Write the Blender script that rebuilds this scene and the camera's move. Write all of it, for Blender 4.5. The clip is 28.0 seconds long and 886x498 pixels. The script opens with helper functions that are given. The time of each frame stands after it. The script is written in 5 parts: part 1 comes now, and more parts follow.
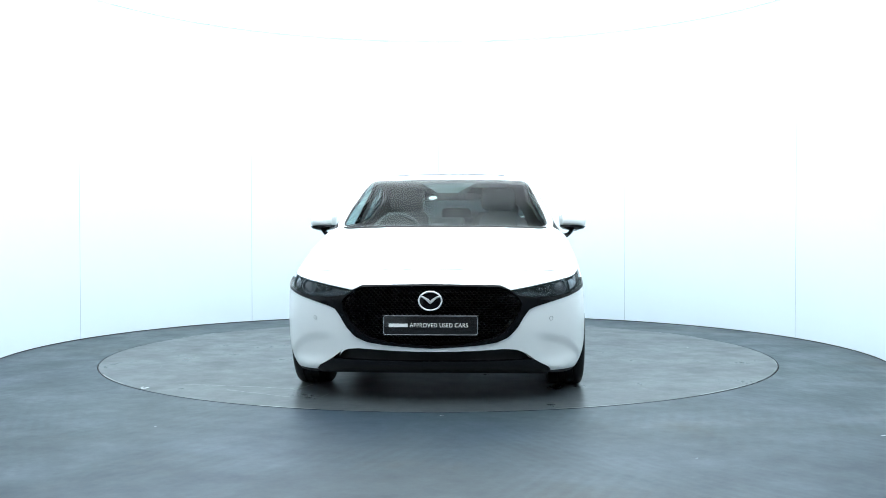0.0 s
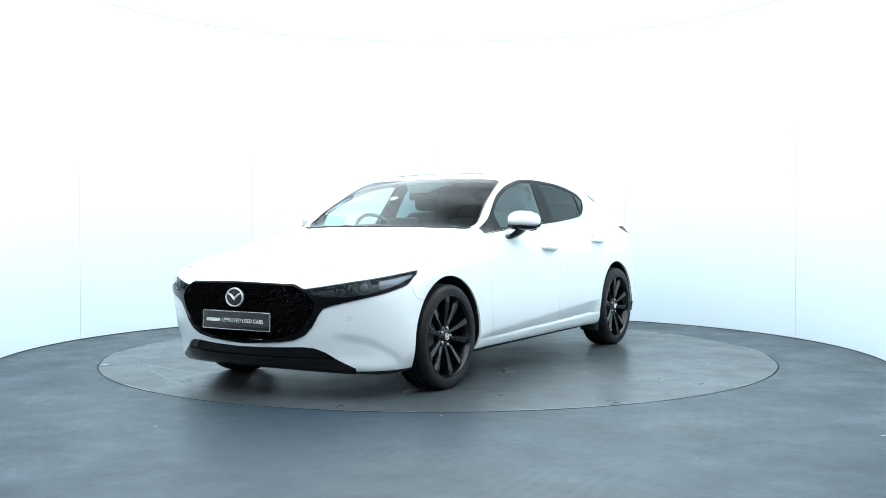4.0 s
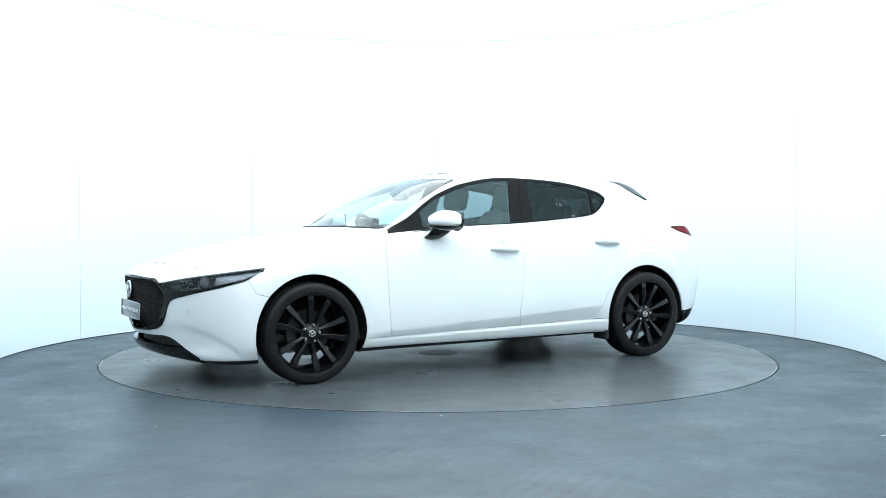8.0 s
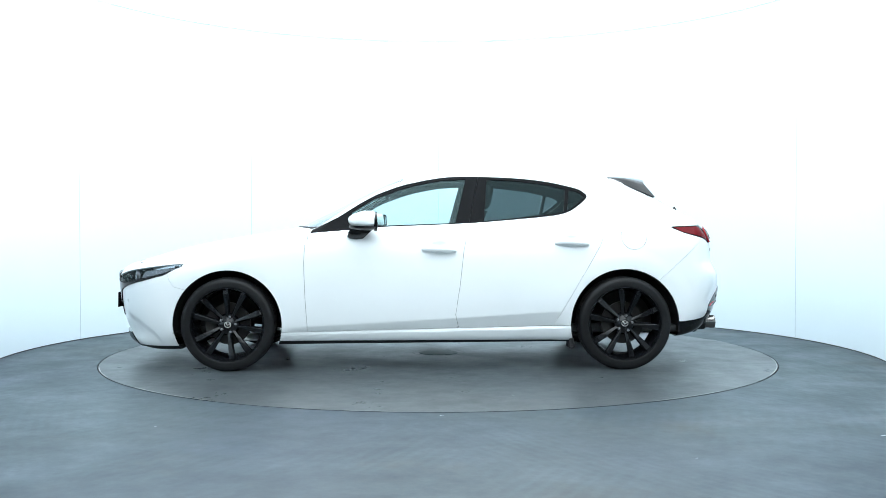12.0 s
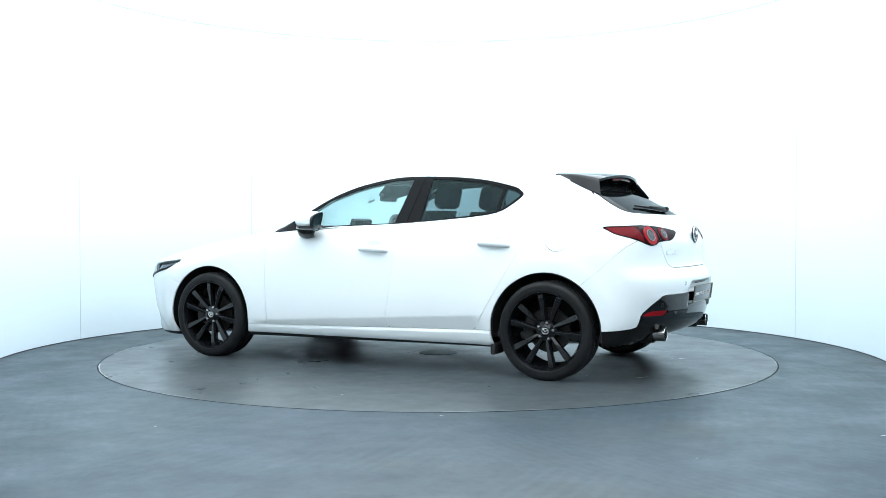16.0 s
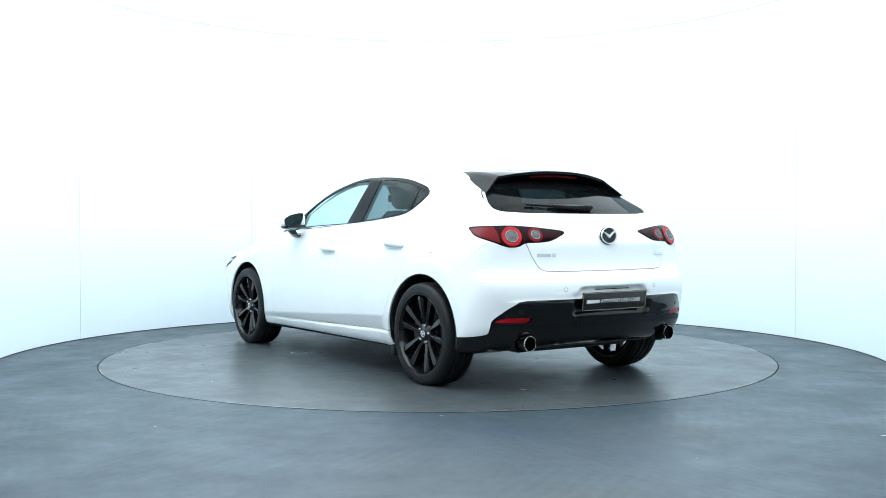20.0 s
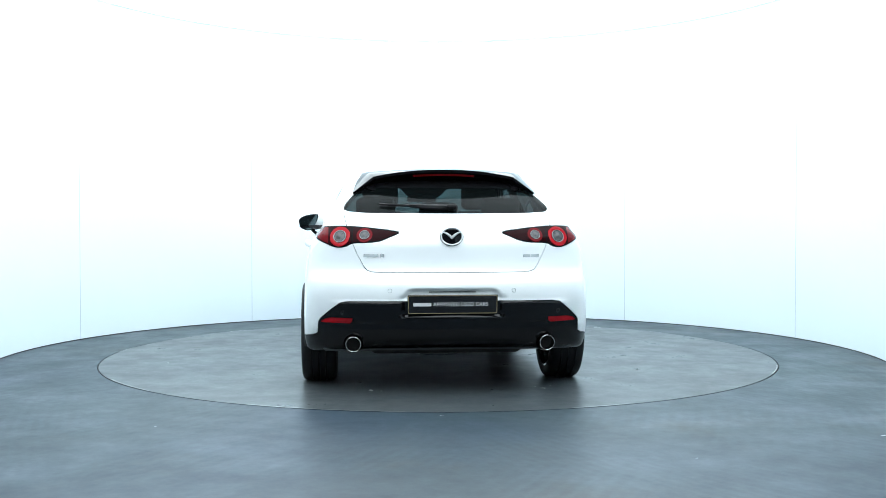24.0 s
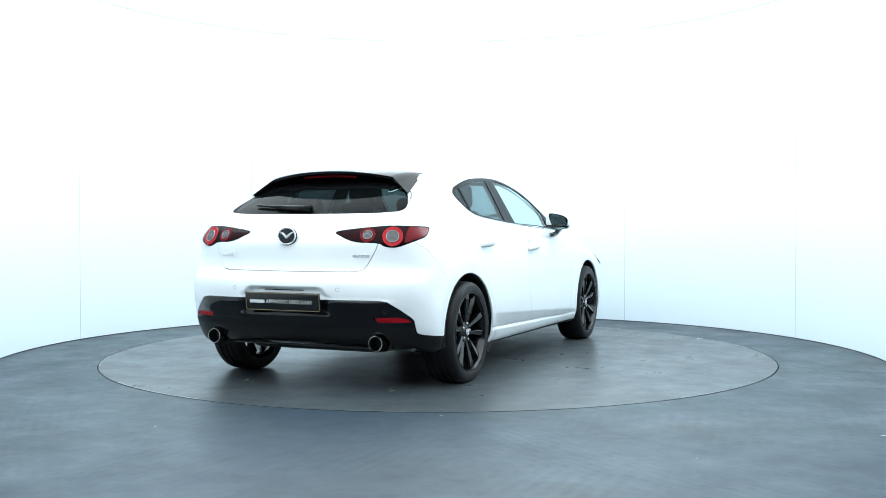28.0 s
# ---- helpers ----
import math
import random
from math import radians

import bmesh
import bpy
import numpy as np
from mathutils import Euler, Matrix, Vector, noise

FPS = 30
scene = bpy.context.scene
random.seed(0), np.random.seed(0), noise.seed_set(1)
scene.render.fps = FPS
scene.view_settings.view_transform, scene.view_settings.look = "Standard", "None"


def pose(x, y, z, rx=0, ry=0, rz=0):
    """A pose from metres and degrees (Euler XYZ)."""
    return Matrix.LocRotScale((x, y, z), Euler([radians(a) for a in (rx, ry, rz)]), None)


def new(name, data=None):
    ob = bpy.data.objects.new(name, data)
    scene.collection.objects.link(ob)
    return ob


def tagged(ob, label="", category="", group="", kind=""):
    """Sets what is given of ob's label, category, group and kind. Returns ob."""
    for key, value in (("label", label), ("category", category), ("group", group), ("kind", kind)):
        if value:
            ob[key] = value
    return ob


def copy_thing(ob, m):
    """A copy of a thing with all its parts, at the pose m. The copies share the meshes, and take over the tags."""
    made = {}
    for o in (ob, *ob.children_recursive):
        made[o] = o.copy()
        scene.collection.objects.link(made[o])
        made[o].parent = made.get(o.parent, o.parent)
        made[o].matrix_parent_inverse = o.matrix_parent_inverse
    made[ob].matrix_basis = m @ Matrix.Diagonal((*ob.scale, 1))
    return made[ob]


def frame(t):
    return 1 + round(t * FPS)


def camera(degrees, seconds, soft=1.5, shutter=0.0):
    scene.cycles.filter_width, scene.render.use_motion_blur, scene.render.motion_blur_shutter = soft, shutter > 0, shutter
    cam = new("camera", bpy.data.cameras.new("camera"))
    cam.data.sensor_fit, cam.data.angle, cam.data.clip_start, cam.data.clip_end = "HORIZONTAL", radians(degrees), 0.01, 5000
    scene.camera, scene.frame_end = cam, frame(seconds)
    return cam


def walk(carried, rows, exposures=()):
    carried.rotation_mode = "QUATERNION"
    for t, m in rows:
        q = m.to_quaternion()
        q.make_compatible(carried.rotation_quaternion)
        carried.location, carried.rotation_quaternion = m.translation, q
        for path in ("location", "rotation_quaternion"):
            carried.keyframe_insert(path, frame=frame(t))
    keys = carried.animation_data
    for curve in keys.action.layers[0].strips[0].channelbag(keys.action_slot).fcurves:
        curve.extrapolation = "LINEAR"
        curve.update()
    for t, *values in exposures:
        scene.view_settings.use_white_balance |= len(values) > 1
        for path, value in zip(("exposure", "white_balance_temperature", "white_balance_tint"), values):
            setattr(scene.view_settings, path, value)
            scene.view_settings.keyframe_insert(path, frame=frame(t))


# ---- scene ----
from math import cos, sin, pi, sqrt

# the car turns on the disc; the camera stands outside the open side of the drum
SECONDS = 28.0
cam = camera(47.29, SECONDS, 0.6)
EYE = (0.0, -7.886, 0.996)
AIM = pose(0, 0, 0, 88.66, 0, -0.26)
VIEW = Matrix.Translation(EYE) @ AIM @ pose(0, 0, 0, 0, 0, -0.06)
walk(cam, [(0.0, VIEW), (SECONDS, VIEW)], [(0.0, 0.0), (SECONDS, 0.0)])

DRUM_R, DRUM_Y, DRUM_H = 3.29, -0.06, 3.01
DISC_R = 2.516
OFFSET = (0.096, 0.094)          # the car's middle, off the disc's pivot
WOBBLE = ((0, -0.36), (5, 0.18), (10, 0.04), (15, 0.32), (20, 0.02), (25, 0.05), (28, -0.25))


def heading(t):
    """Degrees of the car's heading at t seconds."""
    return -92.97 - 7.175 * t + float(np.interp(t, [w[0] for w in WOBBLE], [w[1] for w in WOBBLE]))


# ---------------------------------------------------------------- light
world = bpy.data.worlds.new("world")
scene.world = world
world.use_nodes = True
world.node_tree.nodes["Background"].inputs[0].default_value = (0.6, 0.75, 0.9, 1)
world.node_tree.nodes["Background"].inputs[1].default_value = 0.02

# ---------------------------------------------------------------- materials


def nodes_of(name):
    m = bpy.data.materials.new(name)
    m.use_nodes = True
    nt = m.node_tree
    return m, nt, nt.nodes["Principled BSDF"]


def noise_node(nt, scale, detail=4.0, rough=0.55, stretch=(1, 1, 1), coords="Object"):
    tc = nt.nodes.new("ShaderNodeTexCoord")
    mp = nt.nodes.new("ShaderNodeMapping")
    mp.inputs["Scale"].default_value = stretch
    n = nt.nodes.new("ShaderNodeTexNoise")
    n.inputs["Scale"].default_value, n.inputs["Detail"].default_value = scale, detail
    n.inputs["Roughness"].default_value = rough
    nt.links.new(tc.outputs[coords], mp.inputs[0])
    nt.links.new(mp.outputs[0], n.inputs["Vector"])
    return n


def ramp(nt, source, lo, hi, a, b):
    r = nt.nodes.new("ShaderNodeMapRange")
    r.inputs["From Min"].default_value, r.inputs["From Max"].default_value = lo, hi
    r.inputs["To Min"].default_value, r.inputs["To Max"].default_value = a, b
    nt.links.new(source, r.inputs["Value"])
    return r.outputs[0]


def blend(nt, fac, a, b):
    m = nt.nodes.new("ShaderNodeMix")
    m.data_type = "RGBA"
    for s, v in ((6, a), (7, b)):
        if isinstance(v, tuple):
            m.inputs[s].default_value = (*v, 1)
        else:
            nt.links.new(v, m.inputs[s])
    if isinstance(fac, float):
        m.inputs[0].default_value = fac
    else:
        nt.links.new(fac, m.inputs[0])
    return m.outputs[2]


def surface(name, colour, rough=0.5, metal=0.0, vary=0.06, grain=60.0, bump=0.0, coat=0.0, spec=0.5, patch=3.0):
    """A plain procedural surface: colour that varies at two scales, roughness that varies a little, fine relief."""
    m, nt, b = nodes_of(name)
    n1, n2 = noise_node(nt, patch), noise_node(nt, grain, 3)
    dark = tuple(c * (1 - vary) for c in colour)
    lite = tuple(min(1, c * (1 + vary)) for c in colour)
    c1 = blend(nt, ramp(nt, n1.outputs[0], 0.35, 0.65, 0, 1), dark, lite)
    c2 = blend(nt, ramp(nt, n2.outputs[0], 0.3, 0.7, 0, vary), c1, tuple(c * 0.6 for c in colour))
    nt.links.new(c2, b.inputs["Base Color"])
    nt.links.new(ramp(nt, n2.outputs[0], 0.2, 0.8, max(0.0, rough - 0.05), min(1, rough + 0.05)), b.inputs["Roughness"])
    b.inputs["Metallic"].default_value = metal
    b.inputs["Coat Weight"].default_value = coat
    b.inputs["Coat Roughness"].default_value = 0.04
    b.inputs["Specular IOR Level"].default_value = spec
    if bump:
        bp = nt.nodes.new("ShaderNodeBump")
        bp.inputs["Strength"].default_value, bp.inputs["Distance"].default_value = 0.5, bump
        nt.links.new(n2.outputs[0], bp.inputs["Height"])
        nt.links.new(bp.outputs[0], b.inputs["Normal"])
    return m


def glass(name, tint, gloss_rough=0.0, least=0.03, most=0.9, steep=5.0, haze=0.0):
    """Thin tinted glass: clear where one looks straight through, glossy at a slant; haze paints in a pale reflection.
    """
    m, nt, b = nodes_of(name)
    nt.nodes.remove(b)
    out = nt.nodes["Material Output"]
    tr, gl, lw, mx = (nt.nodes.new("ShaderNode" + k) for k in ("BsdfTransparent", "BsdfGlossy", "LayerWeight", "MixShader"))
    tr.inputs[0].default_value = (*tint, 1)
    gl.inputs["Roughness"].default_value = gloss_rough
    lw.inputs["Blend"].default_value = 0.5
    p = nt.nodes.new("ShaderNodeMath")
    p.operation = "POWER"
    p.inputs[1].default_value = steep
    nt.links.new(lw.outputs["Facing"], p.inputs[0])
    nt.links.new(ramp(nt, p.outputs[0], 0, 1, least, most), mx.inputs[0])
    # a pale diffuse layer stands in for light reflected off the glass
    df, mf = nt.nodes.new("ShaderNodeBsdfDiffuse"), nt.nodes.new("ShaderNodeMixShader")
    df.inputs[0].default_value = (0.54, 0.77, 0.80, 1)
    mf.inputs[0].default_value = haze
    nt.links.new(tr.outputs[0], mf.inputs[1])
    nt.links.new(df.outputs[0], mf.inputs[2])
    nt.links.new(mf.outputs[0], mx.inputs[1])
    nt.links.new(gl.outputs[0], mx.inputs[2])
    nt.links.new(mx.outputs[0], out.inputs[0])
    return m


def glow(name, colour, strength):
    m, nt, b = nodes_of(name)
    b.inputs["Base Color"].default_value = (0.8, 0.8, 0.8, 1)
    b.inputs["Emission Color"].default_value = (*colour, 1)
    b.inputs["Emission Strength"].default_value = strength
    return m


M_PAINT = surface("white_paint", (0.85, 0.88, 0.89), 0.32, 0.0, 0.012, 900, 0.0, 0.6, 0.4, 2)
M_BLACK = surface("gloss_black", (0.004, 0.004, 0.005), 0.05, 0, 0.2, 200, 0, 0.0, 0.40)
M_PILLAR = surface("pillar_black", (0.006, 0.0064, 0.0075), 0.18, 0, 0.03, 900, 0, 0.0, 0.06)
M_WIPER = surface("wiper_black", (0.006, 0.006, 0.007), 0.4, 0, 0.2, 300, 0.0002, 0, 0.12)
M_SATIN = surface("satin_black", (0.020, 0.020, 0.022), 0.38, 0, 0.2, 400, 0.0002, 0, 0.3)
M_TRIM = surface("black_plastic", (0.028, 0.028, 0.03), 0.55, 0, 0.25, 500, 0.0003, 0, 0.3)
M_GRILLE = surface("grille_black", (0.009, 0.009, 0.010), 0.3, 0, 0.1, 300, 0, 0, 0.4)
M_GUN = surface("gunmetal", (0.005, 0.005, 0.006), 0.07, 0.0, 0.1, 300, 0, 0.0, 0.18)
M_CHROME = surface("chrome", (0.70, 0.71, 0.72), 0.10, 1.0, 0.03, 100)
M_RUBBER = surface("tyre_rubber", (0.011, 0.0115, 0.0125), 0.5, 0, 0.3, 120, 0.0006, 0, 0.22)
M_RIM = surface("wheel_black", (0.005, 0.0055, 0.007), 0.20, 0.0, 0.2, 250, 0, 0.0, 0.45)
M_NUT = surface("wheel_nut_steel", (0.40, 0.40, 0.41), 0.25, 0.8, 0.2, 80)
M_DISCB = surface("brake_steel", (0.035, 0.033, 0.031), 0.45, 0.5, 0.3, 80)
# cloth and headlining are lightened to stand in for haze on the windscreen
M_CABIN = surface("cabin_cloth", (0.105, 0.114, 0.118), 0.85, 0, 0.07, 30, 0, 0, 0.1)
M_HEAD = surface("headlining", (0.16, 0.17, 0.172), 0.9, 0, 0.05, 500)
M_UNDER = surface("underbody", (0.016, 0.016, 0.017), 0.8, 0, 0.3, 30)
M_SCREEN = glass("windscreen_glass", (0.66, 0.80, 0.79), 0.0, 0.0, 1.8, 7.0, 0.0)
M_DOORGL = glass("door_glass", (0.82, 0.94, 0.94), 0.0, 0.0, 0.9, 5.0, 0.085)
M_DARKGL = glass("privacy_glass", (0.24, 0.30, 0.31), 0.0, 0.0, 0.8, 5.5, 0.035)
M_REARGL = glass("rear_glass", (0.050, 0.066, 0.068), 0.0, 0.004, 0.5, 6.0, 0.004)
M_WALL = surface("wall_white", (0.74, 0.83, 0.88), 0.55, 0, 0.01, 60, 0, 0, 0.3, 0.7)


def worn_floor(name, colour, rough, stain, sheen, scrub, smudge):
    """Painted concrete: broad greenish wear, mopping strokes in arcs, brownish smudges, fine speckle, uneven sheen."""
    m, nt, b = nodes_of(name)
    broad, cloud = noise_node(nt, 0.42, 3, 0.5), noise_node(nt, 1.7, 6, 0.62)
    fine, spots = noise_node(nt, 46, 5, 0.65), noise_node(nt, 4.2, 9, 0.74)
    dirt, far = noise_node(nt, 0.9, 7, 0.66), noise_node(nt, 9.0, 6, 0.7)
    c = blend(nt, ramp(nt, broad.outputs[0], 0.34, 0.56, 0, 1), colour, stain)
    c = blend(nt, ramp(nt, cloud.outputs[0], 0.36, 0.66, 0, 0.45), c, tuple(v * 0.80 for v in stain))
    for turn, at, size in ((0.5, (5.0, 3.5, 0), 4.5), (-0.7, (-6.0, 4.5, 0), 5.5)):
        w = nt.nodes.new("ShaderNodeTexWave")
        tc, mp = nt.nodes.new("ShaderNodeTexCoord"), nt.nodes.new("ShaderNodeMapping")
        w.wave_type, w.rings_direction = "RINGS", "Z"
        mp.inputs["Location"].default_value, mp.inputs["Rotation"].default_value = at, (0, 0, turn)
        for key, v in (("Scale", size), ("Distortion", 3.5), ("Detail", 4.0), ("Detail Scale", 1.6), ("Detail Roughness", 0.6)):
            w.inputs[key].default_value = v
        nt.links.new(tc.outputs["Object"], mp.inputs[0])
        nt.links.new(mp.outputs[0], w.inputs["Vector"])
        where = noise_node(nt, 0.8 + 0.3 * turn, 4, 0.6)
        k = nt.nodes.new("ShaderNodeMath")
        k.operation = "MULTIPLY"
        nt.links.new(ramp(nt, w.outputs[1], 0.2, 0.9, 0, scrub), k.inputs[0])
        nt.links.new(ramp(nt, where.outputs[0], 0.46, 0.62, 0, 1), k.inputs[1])
        c = blend(nt, k.outputs[0], c, tuple(v * 1.7 for v in stain))
    c = blend(nt, ramp(nt, dirt.outputs[0], 0.56, 0.76, 0, smudge), c, (0.050, 0.048, 0.040))
    c = blend(nt, ramp(nt, spots.outputs[0], 0.62, 0.78, 0, 0.45), c, tuple(v * 0.5 for v in colour))
    c = blend(nt, ramp(nt, far.outputs[0], 0.64, 0.74, 0, 0.20), c, tuple(v * 1.7 for v in stain))
    c = blend(nt, ramp(nt, fine.outputs[0], 0.35, 0.75, 0, 0.28), c, tuple(v * 1.5 for v in colour))
    nt.links.new(c, b.inputs["Base Color"])
    b.inputs["Specular IOR Level"].default_value = sheen
    r = nt.nodes.new("ShaderNodeMath")
    r.operation = "ADD"
    nt.links.new(ramp(nt, cloud.outputs[0], 0.3, 0.7, rough - 0.06, rough + 0.08), r.inputs[0])
    nt.links.new(ramp(nt, spots.outputs[0], 0.35, 0.7, -0.05, 0.07), r.inputs[1])
    nt.links.new(r.outputs[0], b.inputs["Roughness"])
    bp = nt.nodes.new("ShaderNodeBump")
    bp.inputs["Strength"].default_value, bp.inputs["Distance"].default_value = 0.35, 0.0008
    nt.links.new(fine.outputs[0], bp.inputs["Height"])
    nt.links.new(bp.outputs[0], b.inputs["Normal"])
    return m


M_FLOOR = worn_floor("floor_paint", (0.0275, 0.0440, 0.064), 0.42, (0.035, 0.0525, 0.061), 0.22, 0.36, 0.75)
M_DISC = worn_floor("disc_paint", (0.050, 0.062, 0.070), 0.33, (0.057, 0.066, 0.070), 0.34, 0.10, 0.45)
M_DARK = surface("hall_dark", (0.05, 0.055, 0.06), 0.8, 0, 0.2, 8)
M_CEIL = glow("ceiling_light", (0.875, 0.985, 1.040), 3.2)
M_SEAM = surface("seam_grey", (0.45, 0.53, 0.58), 0.6)
M_CSEAM = surface("ceiling_seam_grey", (0.55, 0.63, 0.68), 0.6)
M_APRON = surface("apron_wall", (0.80, 0.86, 0.89), 0.6, 0, 0.02, 60, 0, 0, 0.3)

M_RED = surface("red_lens", (0.36, 0.008, 0.014), 0.10, 0, 0.1, 200, 0, 0.0, 0.15)
M_MIDRED = surface("outer_red_lens", (0.13, 0.005, 0.008), 0.10, 0, 0.1, 200, 0, 0.0, 0.10)
M_SPOIL = surface("spoiler_black", (0.005, 0.005, 0.006), 0.08, 0, 0.2, 200, 0, 0.0, 0.10)
M_TIP = surface("exhaust_chrome", (0.30, 0.29, 0.28), 0.16, 1.0, 0.1, 90)
M_RINGG = surface("sensor_ring", (0.45, 0.48, 0.49), 0.5)
M_DEEPRED = surface("dark_red_lens", (0.016, 0.002, 0.003), 0.08, 0, 0.1, 200, 0, 0.0, 0.05)
M_BOWL = surface("headlight_bowl", (0.055, 0.060, 0.070), 0.25, 0.3, 0.25, 60)
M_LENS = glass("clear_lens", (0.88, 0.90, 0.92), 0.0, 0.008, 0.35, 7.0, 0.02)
M_SILVER = surface("silver_reflector", (0.55, 0.57, 0.60), 0.22, 0.7, 0.1, 120)
M_SMOKE = surface("smoked_lamp", (0.03, 0.032, 0.036), 0.15, 0.0, 0.1, 150)
M_PLATE = surface("plate_black", (0.012, 0.012, 0.013), 0.12, 0, 0.1, 300, 0, 0.0)
M_LETTER = surface("letter_white", (0.72, 0.73, 0.73), 0.5, 0, 0.03, 200)
M_GOLD = surface("plate_gold", (0.20, 0.165, 0.085), 0.5, 0.1, 0.08, 150)
M_MIRROR = surface("mirror_glass", (0.13, 0.18, 0.19), 0.02, 1.0, 0.01, 50)
M_STICK = surface("sticker_white", (0.75, 0.76, 0.76), 0.6, 0, 0.03, 300)
M_CHIP = surface("bare_chip", (0.62, 0.64, 0.64), 0.5, 0.2, 0.1, 90)
M_EDGE = surface("worn_steel_edge", (0.42, 0.43, 0.43), 0.35, 0.6, 0.2, 40)
M_SCRATCH = surface("scratched_paint", (0.045, 0.05, 0.053), 0.5, 0, 0.2, 60)
M_STEEL = surface("dull_steel", (0.36, 0.35, 0.33), 0.35, 0.8, 0.2, 60)
M_BADGE = surface("badge_silver", (0.72, 0.73, 0.74), 0.30, 0.45, 0.03, 200)
M_CLEARLAMP = surface("clear_lamp", (0.13, 0.135, 0.15), 0.12, 0.2, 0.3, 70)
M_HOOP = surface("pale_hoop", (0.24, 0.22, 0.23), 0.2, 0.1, 0.1, 160)
M_BULB = surface("frosted_lamp", (0.07, 0.067, 0.07), 0.22, 0.1, 0.1, 160)
M_REFL = surface("lamp_reflector", (0.14, 0.15, 0.17), 0.25, 0.4, 0.5, 110)
M_TREAD = surface("scuffed_paint", (0.060, 0.078, 0.084), 0.45, 0, 0.25, 14, 0, 0, 0.3)

# ---------------------------------------------------------------- mesh helpers


def mesh_ob(name, verts, faces, material, normals=None, smooth=True):
    me = bpy.data.meshes.new(name)
    verts, faces = np.asarray(verts, float), list(faces) if not isinstance(faces, np.ndarray) else faces
    if isinstance(faces, np.ndarray):
        n, k = faces.shape
        me.vertices.add(len(verts))
        me.vertices.foreach_set("co", verts.ravel())
        me.loops.add(n * k)
        me.loops.foreach_set("vertex_index", faces.ravel().astype(np.int32))
        me.polygons.add(n)
        me.polygons.foreach_set("loop_start", np.arange(0, n * k, k, dtype=np.int32))
        me.update(calc_edges=True)
        me.validate()
    else:
        me.from_pydata([tuple(v) for v in verts], [], faces)
    me.materials.append(material)
    me.shade_smooth() if smooth else me.shade_flat()
    if normals is not None and len(normals) == len(me.vertices):
        me.normals_split_custom_set_from_vertices([tuple(v) for v in normals])
    return new(name, me)


def part(name, bm, material, parent=None, label="", smooth=False):
    """Links a bmesh as one mesh object under a thing or a part."""
    me = bpy.data.meshes.new(name)
    bm.to_mesh(me)
    bm.free()
    me.materials.append(material)
    if smooth:
        me.shade_smooth()
        me.set_sharp_from_angle(angle=radians(38))
    ob = new(name, me)
    ob.parent = parent
    return tagged(ob, label)


def tube_ring(bm, radius, z0, z1, r_in, a0=0.0, a1=2 * pi, n=96, centre=(0, 0)):
    """A ring wall between two radii, from angle a0 to a1, closed all round its section."""
    full = abs(a1 - a0 - 2 * pi) < 1e-6
    cols = []
    for i in range(n + (0 if full else 1)):
        t = a0 + (a1 - a0) * i / n
        c, s = cos(t), sin(t)
        cols.append([bm.verts.new((centre[0] + r * c, centre[1] + r * s, z)) for r, z in ((r_in, z0), (radius, z0), (radius, z1), (r_in, z1))])
    for i in range(len(cols) - (0 if full else 1)):
        p, q = cols[i], cols[(i + 1) % len(cols)]
        for k in range(4):
            bm.faces.new((p[k], q[k], q[(k + 1) % 4], p[(k + 1) % 4]))
    if not full:
        bm.faces.new(cols[0])
        bm.faces.new(cols[-1][::-1])
    bmesh.ops.recalc_face_normals(bm, faces=bm.faces)


def box(bm, c, size, bevel=0.0, m=None):
    r = bmesh.ops.create_cube(bm, size=1.0)
    for v in r["verts"]:
        v.co = Vector((v.co.x * size[0] + c[0], v.co.y * size[1] + c[1], v.co.z * size[2] + c[2]))
        if m is not None:
            v.co = m @ v.co
    if bevel:
        es = list({e for v in r["verts"] for e in v.link_edges})
        bmesh.ops.bevel(bm, geom=es, offset=bevel, segments=2, affect="EDGES", profile=0.6)


# ---------------------------------------------------------------- studio
bm = bmesh.new()
N = 128
disc_edge = [(cos(2 * pi * i / N), sin(2 * pi * i / N)) for i in range(N)]
hole = [bm.verts.new(((DISC_R + 0.010) * c, (DISC_R + 0.010) * s, 0)) for c, s in disc_edge]
pit = [bm.verts.new(((DISC_R + 0.010) * c, (DISC_R + 0.010) * s, -0.06)) for c, s in disc_edge]
far = [bm.verts.new((14 * c, 14 * s, 0)) for c, s in disc_edge]
for i in range(N):
    j = (i + 1) % N
    bm.faces.new((hole[i], far[i], far[j], hole[j]))
    bm.faces.new((pit[i], hole[i], hole[j], pit[j]))
bm.faces.new(pit)
floor = part("floor", bm, M_FLOOR)
tagged(floor, "grey-blue painted studio floor with faint scuffs", "floor", kind="structure")

bm = bmesh.new()
tube_ring(bm, DISC_R, -0.05, 0.001, 0.05, n=160)
disc = part("turntable", bm, M_DISC)
tagged(disc, "round grey painted turntable disc set flush in the floor", "turntable", kind="structure")

# a black ring sunk in the disc's gap stands for the shade there
bm = bmesh.new()
tube_ring(bm, DISC_R + 0.0098, -0.05, -0.010, DISC_R + 0.0005, n=160)
part("gap_ring", bm, M_UNDER, floor, "dark ring in the gap round the disc, in place of its shade")
